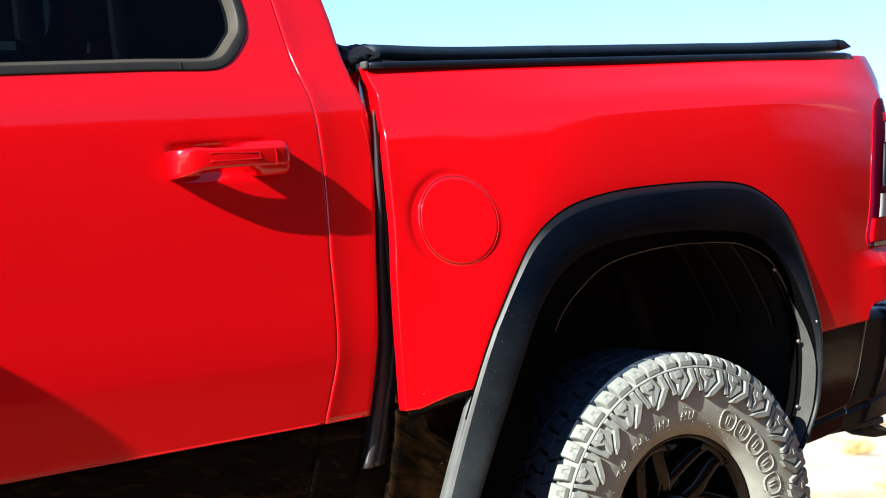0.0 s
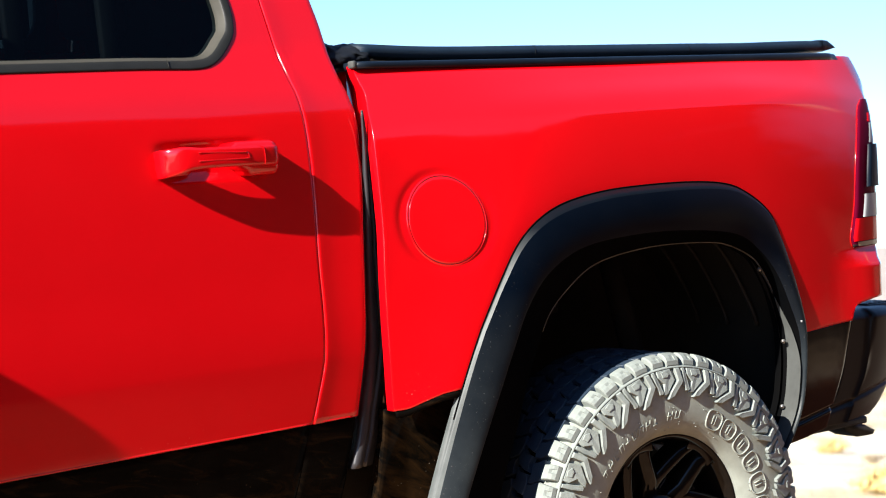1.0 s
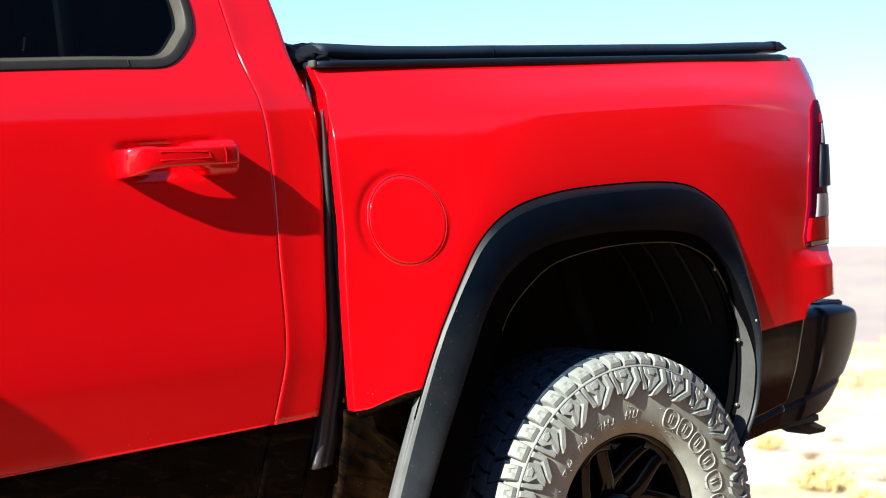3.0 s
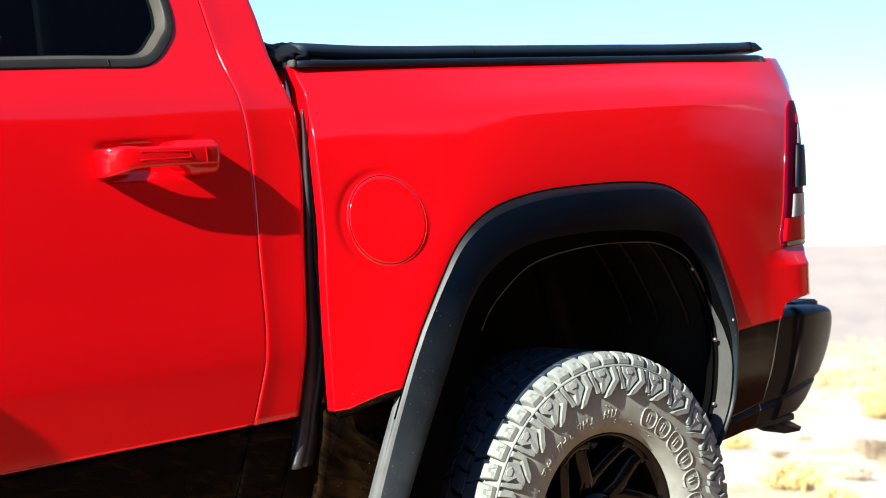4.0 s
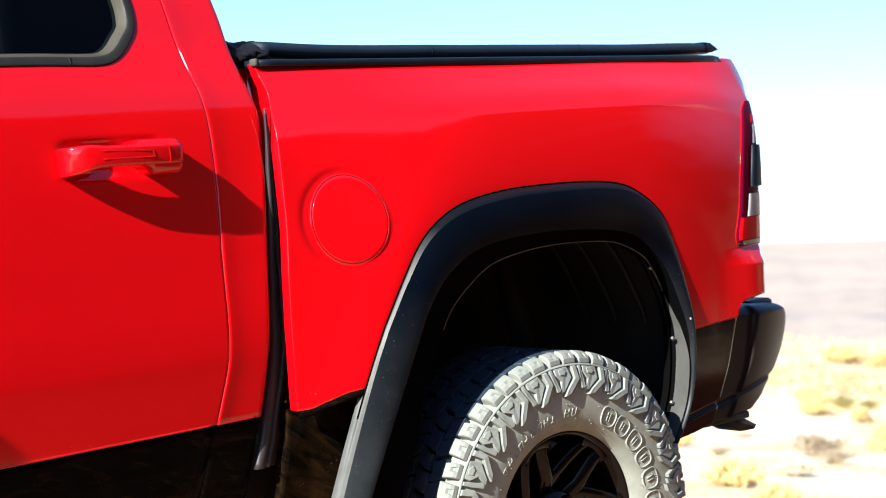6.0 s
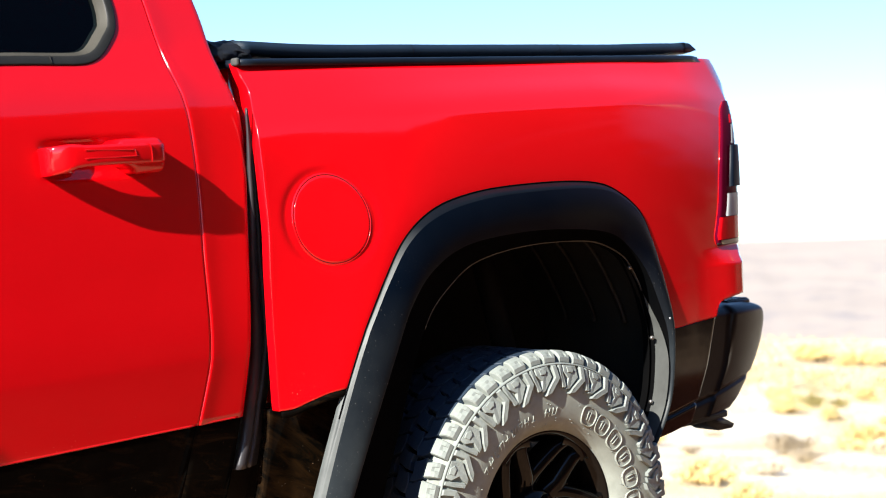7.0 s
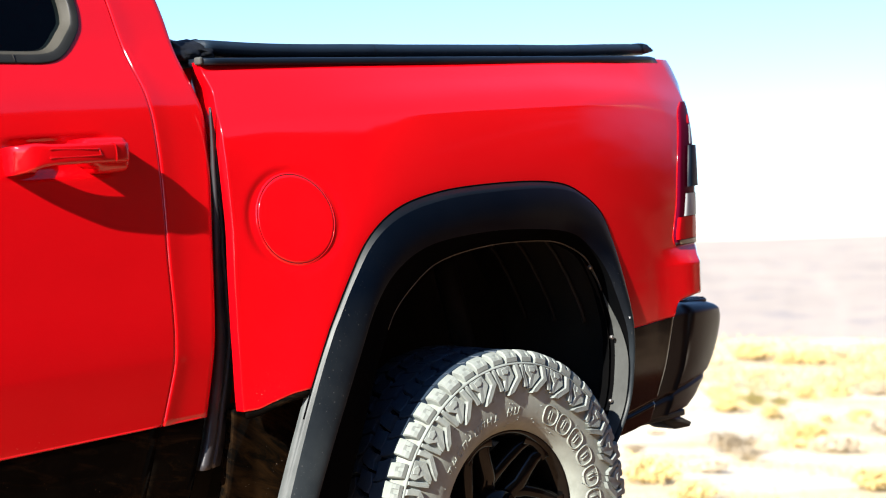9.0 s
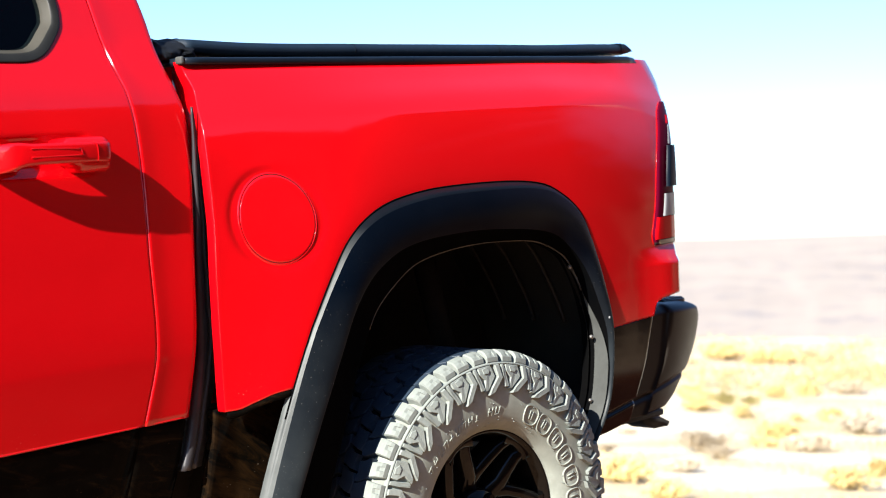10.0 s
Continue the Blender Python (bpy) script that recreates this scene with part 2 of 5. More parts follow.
def panel(left, right, low, high, skin, nx, nz, hem=0.03, open_top=False, stiff=1, roll=1.0):
    """A pressed body panel: a grid over the skin y(x, z), with rolled edges that turn inward. left, right: x by z; low, high: z by x."""
    bm = bmesh.new()
    rows = []
    mid = 0.5 * (low(0) + high(0))
    mean_l, mean_r = left(mid), right(mid)
    for j in range(nz + 1):
        row = []
        for i in range(nx + 1):
            u, v = i / nx, j / nz
            z = low(0) + (high(0) - low(0)) * v
            x = 0.0
            for _ in range(4):
                x = mean_l + (mean_r - mean_l) * u + (left(z) - mean_l) * (1 - u) ** stiff + (right(z) - mean_r) * u**stiff
                z = low(x) + (high(x) - low(x)) * v
            row.append((x, skin(x, z), z))
        rows.append(row)
    v = sheet(bm, rows)
    ring = v[0] + [r[-1] for r in v[1:]] + v[-1][-2::-1] + [r[0] for r in v[-2:0:-1]]
    if open_top:
        ring = [r[0] for r in v[::-1]] + v[0][1:] + [r[-1] for r in v[1:]]
    m = len(ring)
    base = [p.co.copy() for p in ring]
    last = ring
    for out, deep in ((0.0012 * roll, 0.001 * roll), (0.002 * roll, 0.004 * roll), (0.002 * roll, hem)):
        nxt = []
        for i in range(m):
            t = base[min(i + 1, m - 1)] - base[max(i - 1, 0)] if open_top else base[(i + 1) % m] - base[i - 1]
            t.y = 0
            o = Vector((t.z, 0, -t.x)).normalized()
            nxt.append(bm.verts.new(base[i] + o * out + Vector((0, deep, 0))))
        for i in range(m - 1 if open_top else m):
            k = (i + 1) % m
            bm.faces.new((last[i], last[k], nxt[k], nxt[i]))
        last = nxt
    return bm


def box(bm, x0, x1, y0, y1, z0, z1, bevel=0.0, seg=2):
    r = bmesh.ops.create_cube(bm, size=1)["verts"]
    for p in r:
        p.co = ((x0 + x1) / 2 + p.co.x * (x1 - x0), (y0 + y1) / 2 + p.co.y * (y1 - y0), (z0 + z1) / 2 + p.co.z * (z1 - z0))
    if bevel:
        bmesh.ops.bevel(bm, geom=list({e for p in r for e in p.link_edges}), offset=bevel, segments=seg, affect="EDGES", profile=0.5)


def lathe(bm, profile, n, axis_y=True, a0=0.0, a1=2 * math.pi):
    """Turns (radius, y) points round the y axis."""
    full = abs(a1 - a0 - 2 * math.pi) < 1e-6
    k = n if full else n + 1
    rows = []
    for r, y in profile:
        rows.append([(r * math.cos(a0 + (a1 - a0) * i / n), y, r * math.sin(a0 + (a1 - a0) * i / n)) for i in range(k)])
    return sheet(bm, rows, close=full)


def tube(bm, pts, radius, n=8):
    """A round bar along points."""
    pts = [Vector(p) for p in pts]
    rows = []
    for i, p in enumerate(pts):
        d = (pts[min(i + 1, len(pts) - 1)] - pts[max(i - 1, 0)]).normalized()
        a = d.orthogonal().normalized() if abs(d.y) > 0.9 else d.cross(Vector((0, 1, 0))).normalized()
        b = d.cross(a)
        r = radius(i / (len(pts) - 1)) if callable(radius) else radius
        rows.append([p + (a * math.cos(2 * math.pi * k / n) + b * math.sin(2 * math.pi * k / n)) * r for k in range(n)])
    v = sheet(bm, rows, close=True)
    bm.faces.new(v[0])
    bm.faces.new(v[-1])


# ---------------------------------------------------------------- the truck
# Its own axes: x to the rear, y away from the near side, z up; the rear wheel stands over the origin, the tyre's face at y = 0.
LEAN = 5.088
MID = 1.10
truck = new("pickup_truck")
truck.matrix_world = pose(0, 0, 0, 0, -LEAN, 0)
tagged(truck, "bright red pickup truck with black wheel flares and dusty tyres", "truck")

door_rear = curve([0.45, 0.669, 0.835, 0.888, 0.989, 1.237, 1.393, 1.539, 1.590, 1.648, 1.718, 1.829, 2.05], [-1.01, -0.96, -0.923, -0.908, -0.884, -0.872, -0.861, -0.855, -0.858, -0.868, -0.873, -0.878, -0.89])
cab_rear = curve([0.45, 0.832, 1.016, 1.147, 1.279, 1.412, 1.547, 1.588, 1.673, 1.758, 1.829, 2.05], [-0.866, -0.800, -0.770, -0.755, -0.740, -0.722, -0.711, -0.718, -0.731, -0.732, -0.738, -0.76])
bed_front = curve([0.45, 0.842, 0.985, 1.145, 1.277, 1.409, 1.544, 1.593, 1.636, 1.67], [-0.781, -0.726, -0.725, -0.721, -0.712, -0.706, -0.690, -0.682, -0.688, -0.682])
bed_rear = curve([0.5, 0.885, 0.895, 0.913, 0.931, 0.937, 0.941, 0.953, 1.0, 1.07, 1.42, 1.5, 1.56, 1.61, 1.645, 1.668], [0.785, 0.793, 0.798, 0.807, 0.834, 0.886, 0.94, 0.97, 0.995, 1.00, 1.045, 1.082, 1.098, 1.104, 1.102, 1.094])
lamp_lead = curve([1.085, 1.095, 1.115, 1.15, 1.2, 1.31, 1.41, 1.445, 1.49, 1.515], [0.834, 0.826, 0.821, 0.831, 0.846, 0.869, 0.903, 0.921, 0.955, 1.0])
cab_form = curve([0.45, 0.6, 0.72, 0.83, 1.0, 1.2, 1.4, 1.48, 1.54, 1.58, 1.64, 1.70, 1.80, 2.05], [0.26, 0.195, 0.172, 0.163, 0.162, 0.176, 0.2, 0.2138, 0.2272, 0.2395, 0.2665, 0.302, 0.345, 0.45])

def cab_profile(z):
    """The cab side's depth by height, tucked in below a soft crease."""
    d = 0.985 - z
    return cab_form(z) + 0.075 * (0.5 * (d + math.hypot(d, 0.004)))


bed_profile = curve([0.5, 0.7, 0.83, 1.0, 1.2, 1.35, 1.49, 1.54, 1.6, 1.645, 1.668], [0.22, 0.185, 0.172, 0.162, 0.16, 0.165, 0.178, 0.189, 0.221, 0.251, 0.272])
# the wheel flare's root on the body, its crest, the edge of its face and its inner lip, as (x, z)
FLARE_OUT = [(-0.705, 0.53), (-0.640, 0.704), (-0.572, 0.871), (-0.520, 0.986), (-0.490, 1.04), (-0.437, 1.126), (-0.385, 1.199), (-0.322, 1.252), (-0.24, 1.289), (-0.128, 1.310), (0.0, 1.318), (0.19, 1.317), (0.32, 1.304), (0.395, 1.276), (0.468, 1.224), (0.509, 1.157), (0.548, 1.042), (0.574, 0.944), (0.583, 0.878), (0.575, 0.777), (0.548, 0.669), (0.485, 0.568), (0.44, 0.54)]
FLARE_CREST = [(-0.699, 0.53), (-0.634, 0.704), (-0.566, 0.871), (-0.514, 0.984), (-0.484, 1.036), (-0.431, 1.121), (-0.380, 1.192), (-0.318, 1.241), (-0.237, 1.273), (-0.127, 1.292), (0.0, 1.299), (0.188, 1.298), (0.315, 1.286), (0.388, 1.260), (0.460, 1.213), (0.502, 1.150), (0.543, 1.040), (0.571, 0.943), (0.580, 0.878), (0.572, 0.777), (0.545, 0.669), (0.483, 0.57), (0.44, 0.545)]
FLARE_IN = [(-0.650, 0.5), (-0.596, 0.621), (-0.533, 0.75), (-0.482, 0.85), (-0.436, 0.94), (-0.380, 1.045), (-0.306, 1.125), (-0.19, 1.178), (0.0, 1.195), (0.18, 1.188), (0.335, 1.165), (0.415, 1.12), (0.482, 1.05), (0.530, 0.95), (0.558, 0.865), (0.556, 0.777), (0.531, 0.67), (0.472, 0.575), (0.432, 0.548)]
FLARE_LIP = [(-0.50, 0.5), (-0.455, 0.621), (-0.40, 0.75), (-0.365, 0.84), (-0.325, 0.93), (-0.275, 1.02), (-0.20, 1.085), (-0.125, 1.127), (-0.02, 1.149), (0.113, 1.158), (0.262, 1.152), (0.349, 1.138), (0.436, 1.101), (0.480, 1.062), (0.521, 0.99), (0.547, 0.90), (0.552, 0.86), (0.550, 0.777), (0.526, 0.67), (0.468, 0.578), (0.430, 0.55)]
arch_line = path(FLARE_OUT, 900)


def from_arch(x, z):
    """How far a place on the bed side lies from the flare's outer edge."""
    up = z - arch_line[:, 1]
    tall = 0.42 + 0.20 * ease((-0.10 - x) / 0.5)
    return float(np.min(np.hypot(arch_line[:, 0] - x, np.where(up > 0, tall * up, up))))


FUEL = (-0.552, 1.277, 0.108)


def ease(t):
    """0 to 1, with soft ends."""
    t = min(1.0, max(0.0, t))
    return t * t * (3 - 2 * t)


swell_wide = curve([0.5, 0.85, 1.0, 1.15, 1.3, 1.7], [0.12, 0.13, 0.155, 0.185, 0.20, 0.20])


knee = curve([0.85, 1.05, 1.08, 1.2, 1.32, 1.42, 1.5, 1.56, 1.62], [0.925, 0.928, 0.946, 0.956, 0.968, 0.985, 1.012, 1.03, 1.03])
lamp_rear = curve([1.08, 1.25, 1.35, 1.45, 1.5, 1.52], [0.966, 0.972, 0.988, 1.018, 1.032, 1.035])


crease_rise = curve([-0.72, -0.55, -0.38, -0.2, -0.07, 0.178, 0.401, 0.703, 0.99, 1.13], [-0.044, -0.031, -0.016, -0.002, 0.008, 0.020, 0.021, -0.002, -0.040, -0.046])


def bed_skin(x, z):
    x, z = min(x, 1.13), min(z, 1.68)
    y = bed_profile(z - crease_rise(x) * math.exp(-(((z - 1.51) / 0.09) ** 2)))
    if z < 1.0:
        y -= 0.8 * (y - bed_profile(1.0)) * ease((x - 0.5) / 0.1)
    d = from_arch(x, z)
    back = ease((x + 0.1) / 0.6)
    round_arch = math.exp(-((d / swell_wide(z)) ** 1.48))
    behind = math.exp(-((0.42 * max(0.0, z - 1.31) / 0.2) ** 2))
    y -= 0.10 * (round_arch * (1 - back) + behind * back) * ease((1.68 - z) / 0.17)
    far = max(0.0, x - 0.42)
    y += (0.1625 * far * far if far < 0.4 else 0.026 + 0.13 * (far - 0.4)) * ease((1.68 - z) / 0.17)
    shelf = min(1.0, max(0.0, (1.083 - z) / 0.050)) * ease((x - 0.70) / 0.2)
    y += 0.35 * max(0.0, x - 0.84) ** 1.7
    y -= shelf * (0.095 * max(0.0, x - 0.72) + 0.008)
    y += (3.0 - 2.3 * ease((z - 1.46) / 0.12)) * max(0.0, x - knee(z)) ** 1.5
    r = math.hypot(x - FUEL[0], z - FUEL[1])
    y += 0.0042 * math.exp(-(((r - 0.1135) / 0.011) ** 2))
    return y


def cab_skin(x, z):
    y = cab_profile(z)
    y += 18.0 * max(0.0, x - (cab_rear(z) - 0.013)) ** 2
    y += 0.012 * math.exp(-(((x + 1.113) / 0.124) ** 10) - (((z - 1.459) / 0.041) ** 6))
    return y


arch_out = path(FLARE_OUT, 90)
top_i = int(np.argmax(arch_out[:, 1]))
left_arch = curve(arch_out[: top_i + 1 : 4, 0], arch_out[: top_i + 1 : 4, 1] - 0.012)
keep = [i for i in range(top_i, len(arch_out), 3) if arch_out[i, 1] > 0.88 and (i == top_i or arch_out[i, 0] > arch_out[i - 3, 0] + 1e-4)]
right_arch = curve(arch_out[keep, 0], arch_out[keep, 1] - 0.012)
bed_hem = curve([-0.76, -0.70, -0.660, -0.605, -0.545, -0.45], [0.838, 0.840, 0.853, 0.870, 0.876, 0.878])


def bed_low(x):
    if x < arch_out[top_i, 0]:
        return max(bed_hem(min(x, -0.5)), left_arch(x) if x > -0.62 else 0.0)
    return max(0.873 + 0.05 * max(0.0, x - 0.581), right_arch(x))


FUEL_WIDE = 0.894
rail_drop = lambda x: -0.017 * (x + 0.69) / 1.78
DOOR_FRONT = -1.86
sill = lambda x: 0.833 + 0.0155 * (max(x, -2.0) + 0.92)

bed_side = part("bed_side", panel(bed_front, bed_rear, bed_low, lambda x: 1.663 + rail_drop(x), bed_skin, 340, 150, stiff=8), red_paint, truck)
rear_door = part("rear_door", panel(lambda z: DOOR_FRONT, lambda z: door_rear(z) - 0.0018, sill, lambda x: 1.662, cab_skin, 200, 170, open_top=True, roll=0.5), red_paint, truck)
cab_corner = part("cab_corner", panel(lambda z: door_rear(z) + 0.0025, cab_rear, sill, lambda x: 2.0, lambda x, z: cab_skin(x, z) - 0.003 * math.exp(-(((x - door_rear(z)) / 0.03) ** 2)) + 0.0015 * max(0.0, 1 - (x - door_rear(z) - 0.0025) / 0.004) ** 2, 72, 90, hem=0.16), red_paint, truck)


# folded bottom edge of the door and the cab corner
bm = bmesh.new()
tube(bm, [(x, cab_skin(x, sill(x)) - 0.0002, sill(x) + 0.0012) for x in np.linspace(DOOR_FRONT + 0.01, door_rear(0.83) - 0.004, 40)], 0.0021, 8)
part("door_hem", bm, red_paint, rear_door)
bm = bmesh.new()
tube(bm, [(x, cab_skin(x, sill(x)) - 0.0002, sill(x) + 0.0012) for x in np.linspace(door_rear(0.83) + 0.005, cab_rear(0.83) - 0.016, 12)], 0.0018, 8)
part("corner_hem", bm, red_paint, cab_corner)

# door frame above the belt, with the window opening
def window_line(inset):
    """The rounded outline of the window's rear end."""
    a = inset
    return [(-1.95, 1.672 + a), (-1.30, 1.671 + a), (-1.165, 1.669 + a), (-1.09, 1.668 + a), (-1.052 - a * 0.3, 1.676 + a * 0.9), (-1.018 - a * 0.7, 1.697 + a * 0.7), (-0.982 - a, 1.735 + a * 0.4), (-0.967 - a, 1.765), (-0.962 - a, 1.83), (-0.985 - a, 1.99)]


bm = bmesh.new()
edge = path(window_line(0.0), 70)
rows = []
turn_at = next(i for i, p in enumerate(edge) if p[1] > 1.70)
corner = door_rear(1.662) - 0.0025
for k in range(11):
    row = []
    for i, (x, z) in enumerate(edge):
        if i <= turn_at:
            px, pz = -1.95 + (corner + 1.95) * i / turn_at, 1.662
        else:
            pz = 1.662 + (1.99 - 1.662) * (i - turn_at) / (len(edge) - 1 - turn_at)
            px = door_rear(pz) - 0.0025
        X, Z = x + (px - x) * k / 10, z + (pz - z) * k / 10
        row.append((X, cab_skin(X, Z), Z))
    rows.append(row)
sheet(bm, rows)
tail = rows[-1][turn_at:]
sheet(bm, [tail, [(x + 0.0015, y + 0.003, z) for x, y, z in tail], [(x + 0.0015, y + 0.03, z) for x, y, z in tail]])
part("door_frame", bm, red_paint, rear_door)

bm = bmesh.new()
outer, inner = path(window_line(0.0), 80), path(window_line(0.031), 80)
def trim_rows(steps):
    return [[(a[0] + (b[0] - a[0]) * t, cab_profile(a[1] + (b[1] - a[1]) * t) + lift, a[1] + (b[1] - a[1]) * t) for a, b in zip(outer, inner)] for t, lift in steps]


sheet(bm, trim_rows(((0, 0.02), (0, -0.001), (0.05, -0.004), (0.15, -0.005), (0.50, -0.004), (0.66, -0.002), (0.70, 0.000))))
trim = part("window_trim", bm, trim_plastic, rear_door, "satin black window surround")
bm = bmesh.new()
sheet(bm, trim_rows(((0.70, 0.000), (0.73, 0.0015), (0.80, 0.008), (0.95, 0.018), (1, 0.024), (1.02, 0.05))))
part("trim_lip", bm, trim_lip, trim, "paler dusty inner lip, its lit look put into the colour")
bm = bmesh.new()
tube(bm, [(-1.163, cab_profile(z) - 0.0068, z) for z in np.linspace(1.6735, 1.692, 5)], 0.0010, 6)
part("trim_joint", bm, liner_plastic, trim)
bm = bmesh.new()
sheet(bm, [[(x, cab_profile(z) + 0.03, z) for x in np.linspace(-1.95, -0.955, 12)] for z in np.linspace(1.66, 2.0, 8)])
pane = part("window_pane", bm, dark_glass, rear_door, "dark tinted window glass")
pane.visible_shadow = False

# black lower body
low_skin = lambda x, z: cab_profile(z) + 0.010
rocker = part("rocker_panel", panel(lambda z: -2.95, lambda z: door_rear(z) - 0.0015, lambda x: 0.47, lambda x: sill(x) - 0.004, low_skin, 30, 24), black_paint, truck, "gloss black lower body panel")
part("rocker_corner", panel(lambda z: door_rear(z) + 0.0015, lambda z: cab_rear(z) - 0.002, lambda x: 0.47, lambda x: sill(x) - 0.004, low_skin, 8, 24, hem=0.12), black_paint, truck)
part("bed_lower_panel", panel(lambda z: bed_front(z) + 0.004, lambda z: -0.42, lambda x: 0.47, lambda x: bed_hem(min(x, -0.5)) - 0.003, lambda x, z: 0.176 + 0.16 * max(0.0, 0.84 - z) ** 1.2 - 0.16 * max(0.0, x + 0.66), 30, 30), mirrored_gloss, truck, "gloss black lower bed panel")
groove_at = lambda x: 0.599 + 0.147 * (x - 0.695)
rear_low = part("rear_lower_panel", panel(curve([0.5, 0.57, 0.67, 0.78, 0.87], [0.47, 0.508, 0.557, 0.580, 0.586]), curve([0.5, 0.6, 0.661, 0.746, 0.825, 0.881], [0.66, 0.705, 0.726, 0.758, 0.779, 0.797]), curve([0.4, 0.6, 0.7, 1.0], [0.55, 0.571, 0.586, 0.61]), lambda x: 0.869 + 0.05 * (x - 0.55), lambda x, z: bed_skin(min(x, 0.8), 0.9) + 0.003 + 0.35 * max(0, 0.85 - z) ** 1.8 + 0.010 * math.exp(-(((z - 0.623 - 0.173 * (x - 0.603)) / 0.006) ** 2)), 24, 110), gloss_black, truck)

bm = bmesh.new()
tube(bm, [(x, bed_skin(x, 0.86) + 0.010, bed_hem(min(x, -0.5)) - 0.010) for x in np.linspace(-0.719, -0.56, 24)], 0.0105, 8)
part("hem_trim", bm, black_paint, bed_side)
# rubber strips in the gap between cab and bed
bm = bmesh.new()
gap_line = path([(-0.712, 1.553), (-0.713, 1.41), (-0.715, 1.27), (-0.720, 1.12), (-0.723, 1.0), (-0.731, 0.955), (-0.742, 0.903), (-0.760, 0.838), (-0.776, 0.773), (-0.798, 0.706)], 60)
rows = []
for k, (x, z) in enumerate(gap_line):
    w = min(1.0, 0.10 + k / 40)
    wob = 0.002 * noise.noise((0, 0, z * 12))
    rows.append([(x + wob + w * dx, 0.195 + dy * max(0.2, w), z) for dx, dy in ((-0.015, 0.03), (-0.015, 0.008), (-0.011, 0.001), (-0.004, -0.001), (0.006, 0.0), (0.012, 0.004), (0.014, 0.012), (0.018, 0.013), (0.021, 0.007), (0.026, 0.006), (0.031, 0.012), (0.050, 0.018), (0.050, 0.03))])
v = sheet(bm, rows, close=True)
bm.faces.new(v[0])
bm.faces.new(v[-1])
part("gap_seal", bm, seal_rubber, truck, "black rubber gap seal")
bm = bmesh.new()
box(bm, -0.84, -0.815, 0.27, 2 * MID - 0.27, 0.55, 1.55)
box(bm, -0.84, -0.815, 0.46, 2 * MID - 0.46, 1.55, 1.99)
part("cab_back_wall", bm, liner_plastic, truck)
bm = bmesh.new()
box(bm, -0.672, -0.645, 0.325, 2 * MID - 0.325, 0.84, 1.655)
box(bm, -0.672, -0.660, 0.262, 0.325, 0.84, 1.652)
part("bed_front_wall", bm, red_paint, truck)
# turned-in front flange of the bed side
bm = bmesh.new()
rows = []
for z in np.linspace(0.845, 1.664, 40):
    x0 = bed_front(z)
    y0 = bed_skin(x0, z)
    top = max(0.0, (z - 1.50) / 0.16)
    d = 0.010 + 0.028 * math.sin(math.pi * min(1.0, top) ** 0.8)
    w = 0.008 * math.sin(math.pi * min(1.0, top) ** 0.8)
    rows.append([(x0 + 0.001, y0 + 0.004, z), (x0 - 0.001, y0 + 0.008, z), (x0 + 0.002 - w, y0 + d, z), (x0 + 0.012 - w, y0 + d + 0.006, z), (x0 + 0.035, y0 + d + 0.02, z)])
sheet(bm, rows)
part("front_flange", bm, red_paint, bed_side)

# wheel flare
bm = bmesh.new()
N = 140
p_out, p_crest, p_in, p_lip = (path(q, 600) for q in (FLARE_OUT, FLARE_CREST, FLARE_IN, FLARE_LIP))
stations = np.linspace(0, 599, N).astype(int)
cols = []
foot_l, foot_r = bed_skin(-0.535, 0.97), bed_skin(0.545, 0.97)
for k in stations:
    a, c, e, l = p_out[k], p_crest[k], p_in[k], p_lip[k]
    body = bed_skin(a[0], a[1]) if a[1] > 0.97 else (foot_l if a[0] < 0 else foot_r) + 0.05 * (0.97 - a[1])
    u = k / 599
    FACE = 0.028 + 0.032 * ease((u - 0.52) / 0.22)
    out = 0.013 * ease((u - 0.52) / 0.22)
    c, e, l = (np.array(q) + (out, 0) for q in (c, e, l))
    side = min(1.0, max(0.0, (0.46 - u) / 0.2))
    col = [(a[0], body + 0.02, a[1]), (a[0], body - 0.001, a[1])]
    crest_y = FACE + 0.62 * (body - FACE) * side
    for t, f in ((0.06, 0.06), (0.5, 0.5), (0.95, 0.95), (1.0, 1.0)):
        round_f = 1 - (1 - t) ** 2.0
        g = f * side + round_f * (1 - side)
        col.append((a[0] + (c[0] - a[0]) * t, body + (crest_y - body) * g, a[1] + (c[1] - a[1]) * t))
    for t in (0.04, 0.2, 0.45, 0.7, 0.9, 0.97):
        col.append((c[0] + (e[0] - c[0]) * t, FACE + (crest_y - FACE) * max(0.0, 1 - t / 0.9) ** 1.3 - (0.009 - 0.007 * side) * math.sin(math.pi * t) + 0.008 * t * t, c[1] + (e[1] - c[1]) * t))
    for t in (0.04, 0.3, 0.7, 0.94):
        col.append((e[0] + (l[0] - e[0]) * t, FACE + 0.009 + 0.052 * t, e[1] + (l[1] - e[1]) * t))
    for dy in (0.062, 0.064, 0.070, 0.085, 0.10):
        col.append((l[0] * (1.0 + 0.1 * max(0, dy - 0.07)), FACE + dy, l[1] + 0.003))
    cols.append(col)
sheet(bm, [c[5:12] for c in cols])
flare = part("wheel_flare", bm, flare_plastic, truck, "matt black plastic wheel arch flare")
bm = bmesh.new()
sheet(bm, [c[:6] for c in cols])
part("flare_edge", bm, pale_edge, flare, "outer edge of the flare, paler low down")
bm = bmesh.new()
sheet(bm, [c[11:] for c in cols])
part("inner_face", bm, clean_black, flare)
# Black tube drawn along the root for the contact shade between flare and body.
bm = bmesh.new()
tube(bm, [(c[1][0], c[1][1] - 0.0005, c[1][2] + 0.001) for c in cols if c[1][2] > 0.80], 0.0022, 6)
